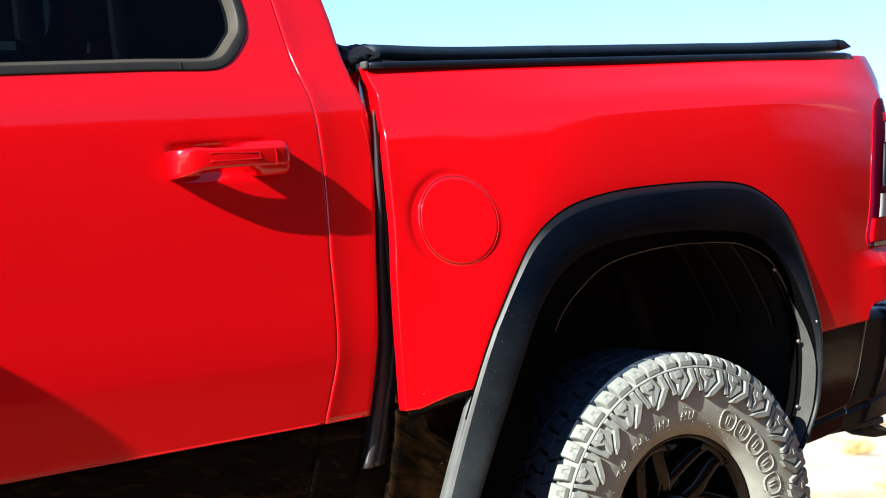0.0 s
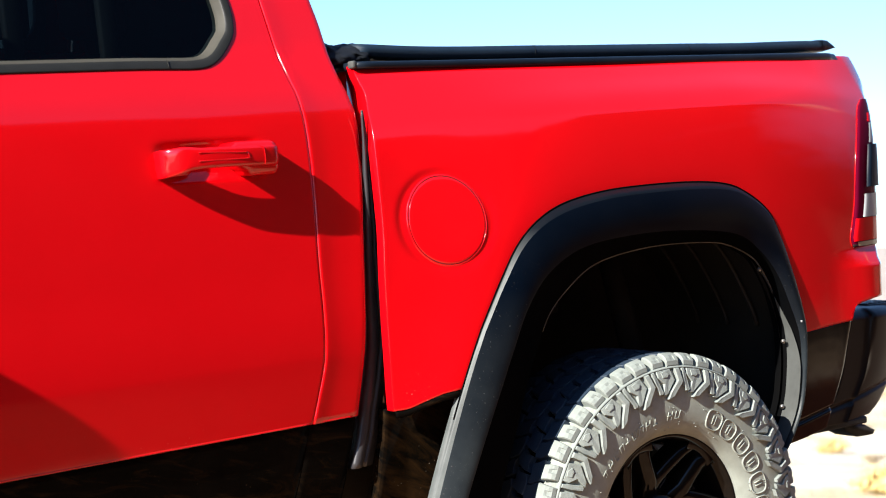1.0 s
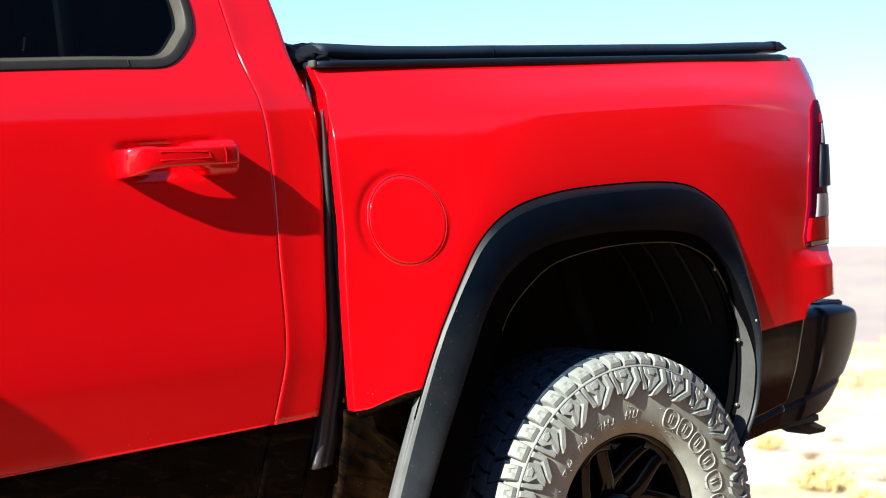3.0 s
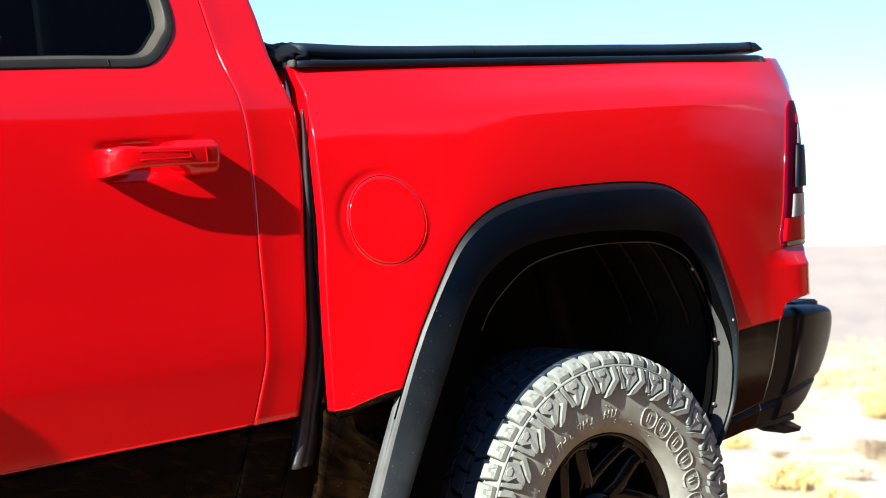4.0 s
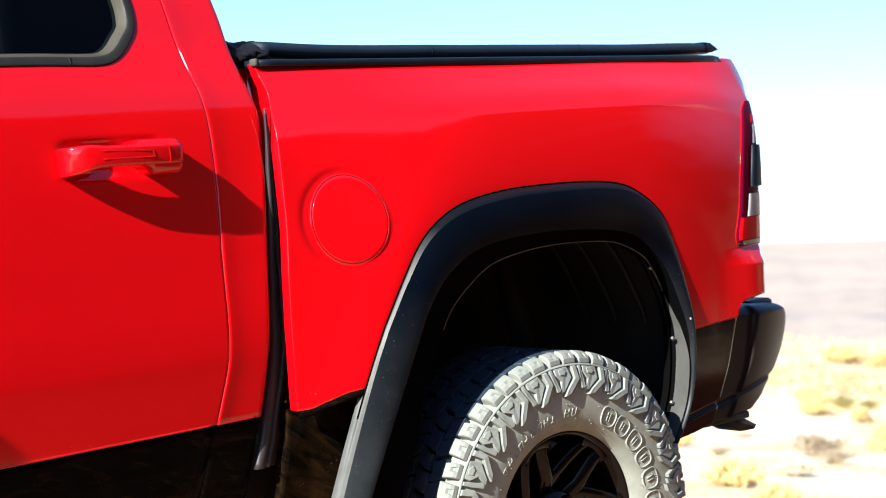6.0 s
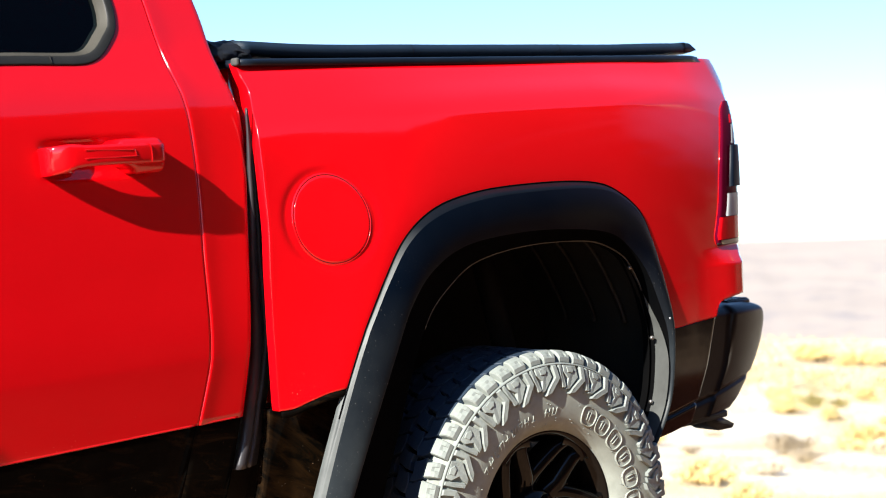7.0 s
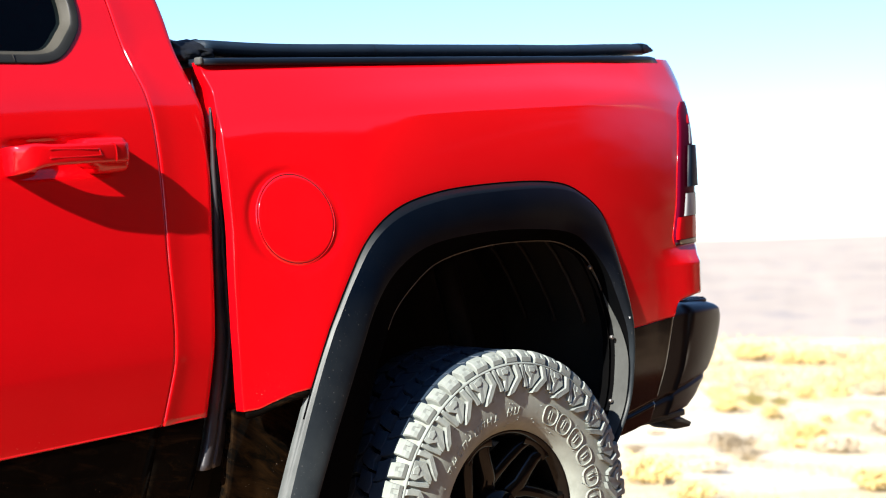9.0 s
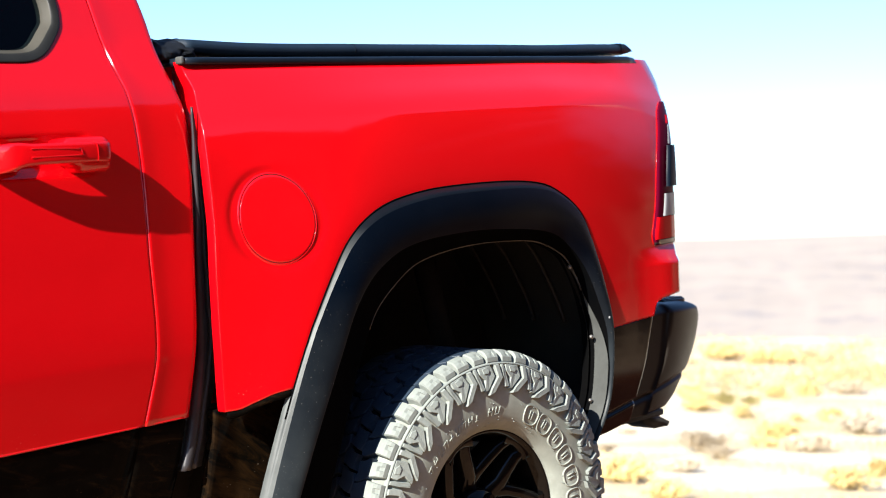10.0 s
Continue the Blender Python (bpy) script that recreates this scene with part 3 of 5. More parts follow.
part("flare_gasket", bm, clean_black, flare, "thin black line for the shaded gap between flare and body")
# Pale rolled edge: the light it catches is painted into its colour.
bm = bmesh.new()
tube(bm, [(c[16][0], c[16][1] + 0.002, c[16][2] - 0.001) for c in cols if c[16][2] > 0.98], lambda t: 0.0032, 6)
part("lip_edge", bm, lit_lip, flare, "pale rolled edge of the flare, its lit line put into the colour")
bm = bmesh.new()
rows = []
for c in cols:
    x, y, z = c[14]
    if x > 0.40 and 0.57 < z < 1.06:
        start = 0.060 + 0.066 * ease((z - 0.76) / 0.30)
        end = max(start + 0.004, 0.112 + 0.022 * ease((z - 0.90) / 0.16))
        rows.append([(x - 0.004 + 0.25 * max(0.0, z - 0.95) * t, start + (end - start) * t, z) for t in (0, 0.06, 0.3, 0.6, 1.0)])
sheet(bm, rows)
part("flare_return", bm, dusty_plastic, flare, "dust-grey inner lip of the flare")
for z, x in ((0.852, 0.5365), (0.672, 0.5165), (1.060, 0.462)):
    bm = bmesh.new()
    lathe(bm, [(0.0, 0), (0.0028, 0), (0.0032, 0.0015), (0.0056, 0.002), (0.0063, 0.0035), (0.0066, 0.006)], 16)
    s = part("screw", bm, steel, flare)
    s.matrix_local = pose(x + 0.006, 0.104, z, 0, 0, -60)
bm = bmesh.new()
box(bm, -0.0025, 0.0025, -0.002, 0.002, -0.003, 0.003, 0.001)
chip = part("marker", bm, white_lens, flare)
chip.location = (0.560, 0.045, 0.909)

# inner wheel house
bm = bmesh.new()
house = path([(-0.60, 0.45), (-0.50, 0.75), (-0.43, 0.97), (-0.30, 1.16), (-0.08, 1.22), (0.18, 1.215), (0.42, 1.16), (0.555, 0.98), (0.60, 0.85), (0.60, 0.70), (0.57, 0.5)], 80)
rows = []
lip_line = path(FLARE_LIP, 80)
rows.append([(x * 1.004, 0.126, z + 0.002) for x, z in lip_line])
for y in (0.17, 0.3, 0.45, 0.6):
    rows.append([(x, y, z) for x, z in house])
sheet(bm, rows)
bm.faces.new([bm.verts.new((x * 1.01, 0.599, z + 0.004)) for x, z in house])
liner = part("arch_liner", bm, liner_plastic, truck)
for y in (0.24, 0.36, 0.48):
    bm = bmesh.new()
    tube(bm, [(x * 0.985, y, z - 0.006) for x, z in house[14:66]], 0.007, 6)
    part("liner_rib", bm, liner_plastic, liner)
bm = bmesh.new()
tube(bm, [(0.30, 0.40, 0.62), (0.27, 0.41, 0.80)], 0.026, 16)
tube(bm, [(0.27, 0.41, 0.79), (0.20, 0.43, 1.16)], 0.034, 16)
part("shock_absorber", bm, liner_plastic, truck)
bm = bmesh.new()
lathe(bm, [(0.07, 0.0), (0.075, 0.02), (0.07, 0.04), (0.075, 0.06), (0.07, 0.08), (0.075, 0.1), (0.07, 0.12)], 24)
spring = part("air_spring", bm, liner_plastic, truck)
spring.matrix_local = pose(-0.02, 0.50, 0.98, 90, 0, 0)
bm = bmesh.new()
tube(bm, [(0, 0.25, 0.44), (0, 2 * MID - 0.25, 0.44)], 0.055, 16)
part("rear_axle", bm, liner_plastic, truck)

# fuel filler flap
def on_flap(r, a, d):
    x, z = FUEL[0] + r * FUEL_WIDE * math.cos(a), FUEL[1] + r * math.sin(a)
    return (x, bed_skin(x, z) + d, z)


turn = np.linspace(0, 2 * math.pi, 96, endpoint=False)
bm = bmesh.new()
sheet(bm, [[on_flap(r, a, d) for a in turn] for r, d in ((0.0005, -0.002), (0.03, -0.002), (0.06, -0.002), (0.085, -0.002), (0.1, -0.002), (0.1038, -0.0018), (0.1051, -0.0010), (0.1056, 0.0005), (0.1057, 0.004))], close=True)
part("fuel_flap", bm, red_paint, bed_side, "round red fuel filler flap")
bm = bmesh.new()
sheet(bm, [[on_flap(r, a, d) for a in turn] for r, d in ((0.1055, -0.0004), (0.1073, -0.0004))], close=True)
part("flap_gap", bm, liner_plastic, bed_side)
bm = bmesh.new()
sheet(bm, [[on_flap(r, a, d) for a in turn] for r, d in ((0.1071, 0.001), (0.1072, -0.0012), (0.1080, -0.0016), (0.1095, -0.0014), (0.111, -0.0006), (0.1125, 0.001))], close=True)
part("flap_rim", bm, red_paint, bed_side)


# rail cap and folding cover
def bar(x0, x1, prof, n=40, sag=lambda x: 0.0, wob=0.0, lift=lambda x: 0.0, bow=lambda x: 0.0):
    bm = bmesh.new()
    v = sheet(bm, [[(x, y + bow(x) + wob * noise.noise((x * 3, 1, 0)), z + sag(x) + (lift(x) if z < 1.66 else 0.0) + wob * noise.noise((x * 4, 0, 2))) for y, z in prof] for x in np.linspace(x0, x1, n)], close=True)
    bm.faces.new(v[0])
    bm.faces.new(v[-1])
    return bm


bm = bar(-0.684, 1.005, [(0.30, 1.6505), (0.243, 1.6505), (0.2385, 1.653), (0.239, 1.668), (0.242, 1.6715), (0.246, 1.673), (0.30, 1.6735), (0.40, 1.6735), (0.40, 1.6505)], sag=rail_drop, lift=lambda x: 0.005 * max(0.0, 0.3 - x), bow=lambda x: 0.35 * max(0.0, x - 0.80) ** 1.7 + 0.009 * ease((0.2 - x) / 0.8))
for p in bm.verts:
    if p.co.x > 1.0 and p.co.z > 1.645:
        p.co.x -= 0.024 if p.co.z > 1.654 else 0.010
rail = part("rail_cap", bm, rail_plastic, truck, "black bed rail cap")
bm = bmesh.new()
box(bm, -0.697, -0.6845, 0.2480, 0.275, 1.6565, 1.6755, 0.0050, 3)
part("rail_end", bm, dusty_plastic, bed_side, "grey end of the bed rail")
cover_bar = [(0.345, 1.680), (0.334, 1.6815), (0.326, 1.6848), (0.325, 1.700), (0.328, 1.705), (0.336, 1.7125), (0.36, 1.716), (MID, 1.722), (2 * MID - 0.36, 1.716), (2 * MID - 0.328, 1.705), (2 * MID - 0.326, 1.688), (2 * MID - 0.345, 1.681)]
cover = part("bed_cover", bar(-0.625, 1.03, cover_bar, 60, lambda x: rail_drop(x) + 0.010 * math.exp(-(((x + 0.64) / 0.16) ** 2)) + 0.003 * ease((x - 0.7) / 0.3), 0.0014), cover_vinyl, truck, "black soft folding bed cover")
bm = bmesh.new()
v = sheet(bm, [[(x, y, z + rail_drop(1.04)) for y, z in ((0.324, 1.6855 + lo), (0.324, 1.715 - hi), (0.345, 1.720 - hi), (MID, 1.724 - hi), (2 * MID - 0.33, 1.714 - hi), (2 * MID - 0.33, 1.684 + lo))] for x, lo, hi in ((1.015, 0.0, 0.0), (1.034, 0.001, 0.0), (1.060, 0.007, 0.016), (1.066, 0.008, 0.022))], close=True)
bm.faces.new(v[-1])
part("cover_end", bm, cover_vinyl, cover)
for xj in (-0.08, 0.47):
    bm = bmesh.new()
    tube(bm, [(xj, 0.3245, 1.6865 + rail_drop(xj)), (xj, 0.3243, 1.702 + rail_drop(xj)), (xj + 0.002, 0.333, 1.713 + rail_drop(xj)), (xj + 0.002, 0.5, 1.7185 + rail_drop(xj))], 0.0008, 6)
    part("fold_seam", bm, fabric, cover)
# crumpled cloth where the cover meets the cab
bm = bmesh.new()
rows = []
for i in range(26):
    x = -0.775 + i * 0.0068
    row = []
    for j in range(18):
        s = j / 17
        n1 = noise.noise((x * 22 + s * 3, s * 5, 1.3))
        n2 = noise.noise((x * 60 - s * 9, s * 11, 4.0))
        top = 1.724 + 0.040 * max(0, (-0.69 - x) / 0.08)
        row.append((x, 0.315 + 0.020 * n1 + 0.010 * n2 + 0.07 * s * s, 1.668 + (top - 1.668) * math.sin(s * math.pi / 2) + 0.010 * n1 + 0.006 * n2))
    row.append((x, 0.8, 1.72))
    rows.append(row)
sheet(bm, rows)
part("cover_cloth", bm, fabric, truck, "crumpled black cloth")

# door handle
bm = bmesh.new()
pts = path([(-1.2495, 0.222, 1.456), (-1.2495, 0.200, 1.456), (-1.246, 0.183, 1.457), (-1.235, 0.168, 1.458), (-1.212, 0.151, 1.4605), (-1.17, 0.143, 1.462), (-1.11, 0.139, 1.4625), (-1.04, 0.138, 1.4615), (-0.992, 0.142, 1.4605), (-0.978, 0.152, 1.460), (-0.971, 0.176, 1.460), (-0.970, 0.225, 1.460)], 70)
upper = curve([0, 0.10, 0.22, 0.34, 0.6, 0.85, 1], [0.026, 0.029, 0.029, 0.0235, 0.0225, 0.0225, 0.020])
lower = curve([0, 0.10, 0.20, 0.28, 0.36, 0.6, 0.85, 1], [0.030, 0.033, 0.030, 0.024, 0.0225, 0.0225, 0.0225, 0.020])
rows = []
for k, p in enumerate(pts):
    u = k / 69
    row = []
    for a in np.linspace(0, 2 * math.pi, 32, endpoint=False):
        c, s_ = math.cos(a), math.sin(a)
        h = (upper(u) if c > 0 else lower(u)) * math.copysign(abs(c) ** 0.5, c)
        row.append((p[0], p[1] - (0.011 if s_ > 0 else 0.022 * math.sin(math.pi * u) ** 0.5) * math.copysign(abs(s_) ** 0.6, s_) * (1 if u > 0.1 else 0.7), p[2] + h))
    rows.append(row)
v = sheet(bm, rows, close=True)
bm.faces.new(v[0])
bm.faces.new(v[-1])
handle = part("door_handle", bm, red_paint, rear_door)
bm = bmesh.new()
tube(bm, path([(-1.18, 0.1322, 1.4755), (-1.07, 0.1262, 1.4705), (-1.063, 0.1260, 1.470), (-1.060, 0.1260, 1.467), (-1.060, 0.1260, 1.459), (-1.063, 0.1260, 1.4565), (-1.18, 0.1322, 1.4565)], 40), 0.0013, 6)
part("grip_ridge", bm, red_paint, handle)
bm = bmesh.new()
box(bm, -1.088, -0.968, 0.1475, 0.245, 1.4165, 1.496, 0.021, 5)
for p in bm.verts:
    if p.co.z < 1.45:
        p.co.x += 0.034 * (1 - (p.co.x + 1.088) / 0.12) * min(1.0, (1.45 - p.co.z) / 0.02)
part("handle_base", bm, red_paint, rear_door)
bm = bmesh.new()
box(bm, -1.2475, -1.165, 0.176, 0.235, 1.427, 1.486, 0.012, 3)
for p in bm.verts:
    p.co.y = max(p.co.y, 0.176 + 0.035 * (p.co.x + 1.2475) / 0.0825)
part("handle_foot", bm, red_paint, rear_door)
bm = bmesh.new()
tube(bm, path([(-1.028, 0.132, 1.4835), (-1.021, 0.1272, 1.478), (-1.019, 0.1268, 1.465), (-1.019, 0.1272, 1.445), (-1.020, 0.132, 1.4395)], 14), 0.0010, 6)
part("handle_joint", bm, red_paint, handle)
# ---------------------------------------------------------------- wheels
LUGS = 50
HUB = Vector((0, 0, 0.44))
wall = [(0.231, 0.022), (0.236, 0.004), (0.243, -0.008), (0.256, -0.0215), (0.276, -0.0305), (0.305, -0.0335), (0.33, -0.0335), (0.355, -0.0315), (0.38, -0.0275), (0.402, -0.0225), (0.416, -0.0150), (0.425, 0.000), (0.429, 0.03), (0.431, 0.08), (0.431, 0.145), (0.430, 0.21), (0.427, 0.26), (0.42, 0.288), (0.40, 0.305), (0.36, 0.318), (0.30, 0.318), (0.25, 0.30), (0.231, 0.27)]
wall_y = curve([r for r, y in wall[:12]], [y for r, y in wall[:12]])


def polar(r, deg, y):
    a = radians(deg)
    return (r * math.cos(a), y, r * math.sin(a))


def slab(bm, outline, lift, sink=0.006, soft=0.0016):
    """A raised pad on the tyre's side, with chamfered edges: outline in (degrees, radius)."""
    flat = [Vector((radians(d) * 0.38, r)) for d, r in outline]
    n = len(flat)
    turn_ = 1 if sum(flat[i].x * flat[(i + 1) % n].y - flat[(i + 1) % n].x * flat[i].y for i in range(n)) > 0 else -1
    inner = []
    for i in range(n):
        a, b = (flat[i] - flat[i - 1]).normalized(), (flat[(i + 1) % n] - flat[i]).normalized()
        na, nb = Vector((-a.y, a.x)) * turn_, Vector((-b.y, b.x)) * turn_
        m = na + nb
        inner.append(flat[i] + m * (soft / max(0.5, m.length_squared / 2)))
    rim_pts = [(math.degrees(p.x / 0.38), p.y) for p in inner]
    foot = [bm.verts.new(polar(r, d, wall_y(r) + sink)) for d, r in outline]
    edge_ = [bm.verts.new(polar(r, d, wall_y(r) - lift * 0.7)) for d, r in outline]
    top = [bm.verts.new(polar(r, d, wall_y(r) - lift)) for d, r in rim_pts]
    for i in range(n):
        k = (i + 1) % n
        bm.faces.new((foot[i], foot[k], edge_[k], edge_[i]))
        bm.faces.new((edge_[i], edge_[k], top[k], top[i]))
    bm.faces.new(top)


def block(bm, corners, r0, r1, taper=0.92):
    """A tread block: corners in (degrees, y), between two radii."""
    cd, cy = sum(d for d, y in corners) / len(corners), sum(y for d, y in corners) / len(corners)
    foot = [bm.verts.new(polar(r0, d, y)) for d, y in corners]
    edge_ = [bm.verts.new(polar(r1 - 0.0015, cd + (d - cd) * 0.96, cy + (y - cy) * 0.97)) for d, y in corners]
    top = [bm.verts.new(polar(r1, cd + (d - cd) * taper, cy + (y - cy) * 0.93)) for d, y in corners]
    n = len(corners)
    for i in range(n):
        k = (i + 1) % n
        bm.faces.new((foot[i], foot[k], edge_[k], edge_[i]))
        bm.faces.new((edge_[i], edge_[k], top[k], top[i]))
    bm.faces.new(top)


def spun(ob, deg, name=None):
    """Another piece on the same mesh, turned round the hub."""
    c = ob.copy()
    scene.collection.objects.link(c)
    c.matrix_basis = Matrix.Rotation(radians(-deg), 4, "Y")
    return c


def wheel():
    rnd = random.Random(4)
    bm = bmesh.new()
    lathe(bm, [(0.222, 0.016), (0.229, 0.006), (0.235, 0.003), (0.238, 0.006), (0.238, 0.016), (0.232, 0.022), (0.222, 0.03), (0.214, 0.05), (0.205, 0.09), (0.2, 0.14), (0.2, 0.25), (0.228, 0.27), (0.235, 0.29)], 120)
    rim = part("wheel", bm, rim_black, truck, "gloss black alloy wheel")
    bm = bmesh.new()
    lathe(bm, wall[:13], 180)
    part("tyre", bm, tyre_rubber, rim, "dusty grey all-terrain tyre")
    # Groove floor, darker than the blocks: shade between them put into the colour.
    bm = bmesh.new()
    lathe(bm, wall[12:], 180)
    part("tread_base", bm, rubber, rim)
    step = 360 / LUGS
    # blocks along the shoulder, a broad and a narrow one by turns, each with a shallow pocket
    for odd in (0, 1):
        bm = bmesh.new()
        w, y_in, out = (0.360, 0.012, -0.004) if odd else (0.405, 0.015, -0.007)
        w *= step
        prof = [(0.414, out - 0.015), (0.419, out - 0.0165), (0.430, out - 0.0155), (0.438, out - 0.010), (0.4445, out - 0.001), (0.4475, out + 0.008), (0.4480, y_in), (0.428, y_in + 0.002)]
        rows = []
        for q, drop, deep in ((-1.0, 0.024, 0.004), (-0.98, 0.004, 0.001), (-0.88, 0.0, 0.0), (-0.42, 0.0, 0.0), (-0.36, 0.0, 0.0055), (0.12, 0.0, 0.0055), (0.20, 0.0, 0.0), (0.88, 0.0, 0.0), (0.98, 0.004, 0.001), (1.0, 0.024, 0.004)):
            skew = 22 if odd else -14
            rows.append([polar(max(0.405, r - drop), q * w + skew * (y - out), y + (deep if 0.436 < r < 0.440 or abs(q) > 0.9 else 0.0)) for r, y in prof])
        sheet(bm, rows)
        ob = part("shoulder_block", bm, tyre_lug, rim, smooth=False)
        for k in range(odd, LUGS, 2):
            if k == odd:
                ob.matrix_basis = Matrix.Rotation(radians(-k * step - 1.0), 4, "Y")
            else:
                spun(ob, k * step + 1.0 + rnd.uniform(-0.25, 0.25))
    # a thin ridge under the shoulder
    bm = bmesh.new()
    lathe(bm, [(0.4105, wall_y(0.4105) + 0.002), (0.411, wall_y(0.411) - 0.0075), (0.4122, wall_y(0.412) - 0.0090), (0.4148, wall_y(0.415) - 0.0090), (0.416, wall_y(0.416) - 0.0075), (0.4165, wall_y(0.4165) + 0.002)], 180)
    part("side_ridge", bm, tyre_lug, rim)
    # claw pads down the side: two boomerang fingers, a thin one, and a small house-shaped pad
    bm = bmesh.new()
    for outline, lift in (
        ([(-5.3, 0.411), (-7.5, 0.411), (-8.5, 0.376), (-2.7, 0.340), (0.7, 0.336), (-1.3, 0.352), (-5.9, 0.380)], 0.0125),
        ([(3.2, 0.411), (-3.4, 0.411), (-4.7, 0.381), (0.3, 0.348), (2.7, 0.347), (0.9, 0.376), (3.3, 0.394)], 0.0085),
        ([(5.7, 0.411), (4.2, 0.411), (2.4, 0.356), (3.1, 0.351), (4.6, 0.352), (5.5, 0.386)], 0.0100),
        ([(1.6, 0.406), (-0.6, 0.408), (-2.3, 0.399), (-1.2, 0.390), (1.2, 0.391)], 0.0100),
    ):
        slab(bm, outline, lift)
    ob = part("side_claw", bm, tyre_lug, rim, smooth=False)
    ob.matrix_basis = Matrix.Rotation(radians(-107.5), 4, "Y")
    for k in range(1, LUGS // 2):
        spun(ob, 107.5 + k * 2 * step + rnd.uniform(-0.25, 0.25))
    # tread: rows of uneven six-sided blocks, set off from row to row
    pitch = 2 * step
    for row, (y0, y1, lean, shift) in enumerate(((0.0185, 0.064, 1.6, 0.0), (0.071, 0.121, -2.2, 0.30), (0.128, 0.179, 2.0, 0.55), (0.186, 0.237, -2.2, 0.85), (0.244, 0.292, 1.6, 0.15))):
        for half in (0, 1):
            gap = 0.42 + 0.08 * half
            a0, a1 = (-pitch / 2 + gap, 0.6 - gap) if half == 0 else (0.6 + gap, pitch / 2 - gap)
            mid_, ym = (a0 + a1) / 2, (y0 + y1) / 2
            zig = 0.0065 if half else -0.0065
            lo = y0 if row == 0 else y0 + zig
            bm = bmesh.new()
            block(bm, [(a0 - lean * 0.5, y0 + 0.001), (mid_ - lean * 0.5 - 0.3, lo), (a1 - lean * 0.5, y0), (a1 + 0.55, ym - 0.004), (a1 + lean * 0.5, y1), (mid_ + lean * 0.5 + 0.4, y1 + zig), (a0 + lean * 0.5, y1 - 0.001), (a0 + 0.55, ym + 0.005)], 0.427, 0.4465, 0.93)
            ob = part("tread_block", bm, shaded_tread, rim, smooth=False)
            for k in range(LUGS // 2):
                deg = k * pitch + shift * pitch - 2.4
                if k == 0:
                    ob.matrix_basis = Matrix.Rotation(radians(-deg), 4, "Y")
                else:
                    spun(ob, deg + rnd.uniform(-0.3, 0.3))
    # raised outlined marks on the side
    for deg, wide in ((61.5, 5.6), (50.0, 5.2), (37.8, 5.2), (25.8, 5.2), (13.2, 5.8), (1.0, 5.2), (-11.0, 5.2), (-23.0, 5.2)):
        bm = bmesh.new()
        rows = []
        for lift, inn in ((-0.002, 0.0), (0.0022, 0.0), (0.0030, 0.0008), (0.0030, 0.0026), (0.0022, 0.0034), (-0.002, 0.0034)):
            row = []
            for a in np.linspace(0, 2 * math.pi, 28, endpoint=False):
                c, s_ = math.cos(a), math.sin(a)
                r = 0.292 + (0.0270 - inn) * math.copysign(abs(s_) ** 0.7, s_)
                dd = deg - (wide - math.degrees(inn / 0.29)) * math.copysign(abs(c) ** 0.7, c)
                row.append(polar(r, dd, wall_y(r) - lift))
            rows.append(row)
        sheet(bm, rows, close=True)
        for off in (-0.9, 0.9):
            slab(bm, [(deg + off - 0.35, 0.280), (deg + off + 0.35, 0.280), (deg + off + 0.35, 0.304), (deg + off - 0.35, 0.304)], 0.0026, 0.002, 0.0006)
        part("raised_mark", bm, tyre_rubber, rim)
    for k in range(12):
        if k == 9:
            continue
        bm = bmesh.new()
        d = 144.5 - k * 5.05
        w_ = (0.0, 2.6) if k % 4 else (1.2, 1.2)
        for off in sorted(set(w_)):
            slab(bm, [(d - off + 0.55, 0.280), (d - off - 0.05, 0.280), (d - off - 1.35, 0.301), (d - off - 0.75, 0.301)], 0.0017, 0.002, 0.0006)
        rt = (0.2975, 0.289, 0.280)[k % 3]
        slab(bm, [(d + 0.3, rt), (d + 0.2, rt + 0.0032), (d - 3.2, rt + 0.0032), (d - 3.1, rt)], 0.0016, 0.002, 0.0006)
        part("small_mark", bm, tyre_rubber, rim)
    bm = bmesh.new()
    for k in range(150):
        r, d = rnd.uniform(0.25, 0.35), rnd.uniform(0, 360)
        slab(bm, [(d, r), (d + 0.3, r), (d + 0.3, r + 0.0016), (d, r + 0.0016)], 0.003, 0.001, 0.0002)
    tagged(part("rubber_hairs", bm, tyre_lug, rim), kind="stuff")
    # forked spokes: one arm nearly straight, the other swept, joined to the next by a bow at the rim
    for k in range(6):
        a = 95 + 60 * k
        bm = bmesh.new()
        arms = (
            ((0.055, 0, 0.032, 0.062), (0.088, 0, 0.031, 0.052), (0.112, 3.0, 0.027, 0.040), (0.150, 8.0, 0.0245, 0.030), (0.190, 10.0, 0.0235, 0.022), (0.212, 8.5, 0.025, 0.018), (0.228, 5.0, 0.024, 0.015)),
            ((0.055, 0, 0.032, 0.063), (0.088, 0, 0.031, 0.053), (0.112, -7.0, 0.027, 0.040), (0.150, -20.0, 0.0245, 0.030), (0.190, -29.0, 0.0235, 0.022), (0.212, -34.0, 0.025, 0.018), (0.228, -38.0, 0.024, 0.015)),
        )
        for arm in arms:
            rows = []
            for r, dd, w, y in arm:
                c, sn = math.cos(radians(a + dd)), math.sin(radians(a + dd))
                rows.append([(r * c - q * w * sn, y + e, r * sn + q * w * c) for q, e in ((-1, 0.07), (-1, 0.016), (-0.8, 0.007), (-0.2, 0.0), (0.2, 0.0), (0.8, 0.007), (1, 0.016), (1, 0.07))])
            sheet(bm, rows)
        rows = []
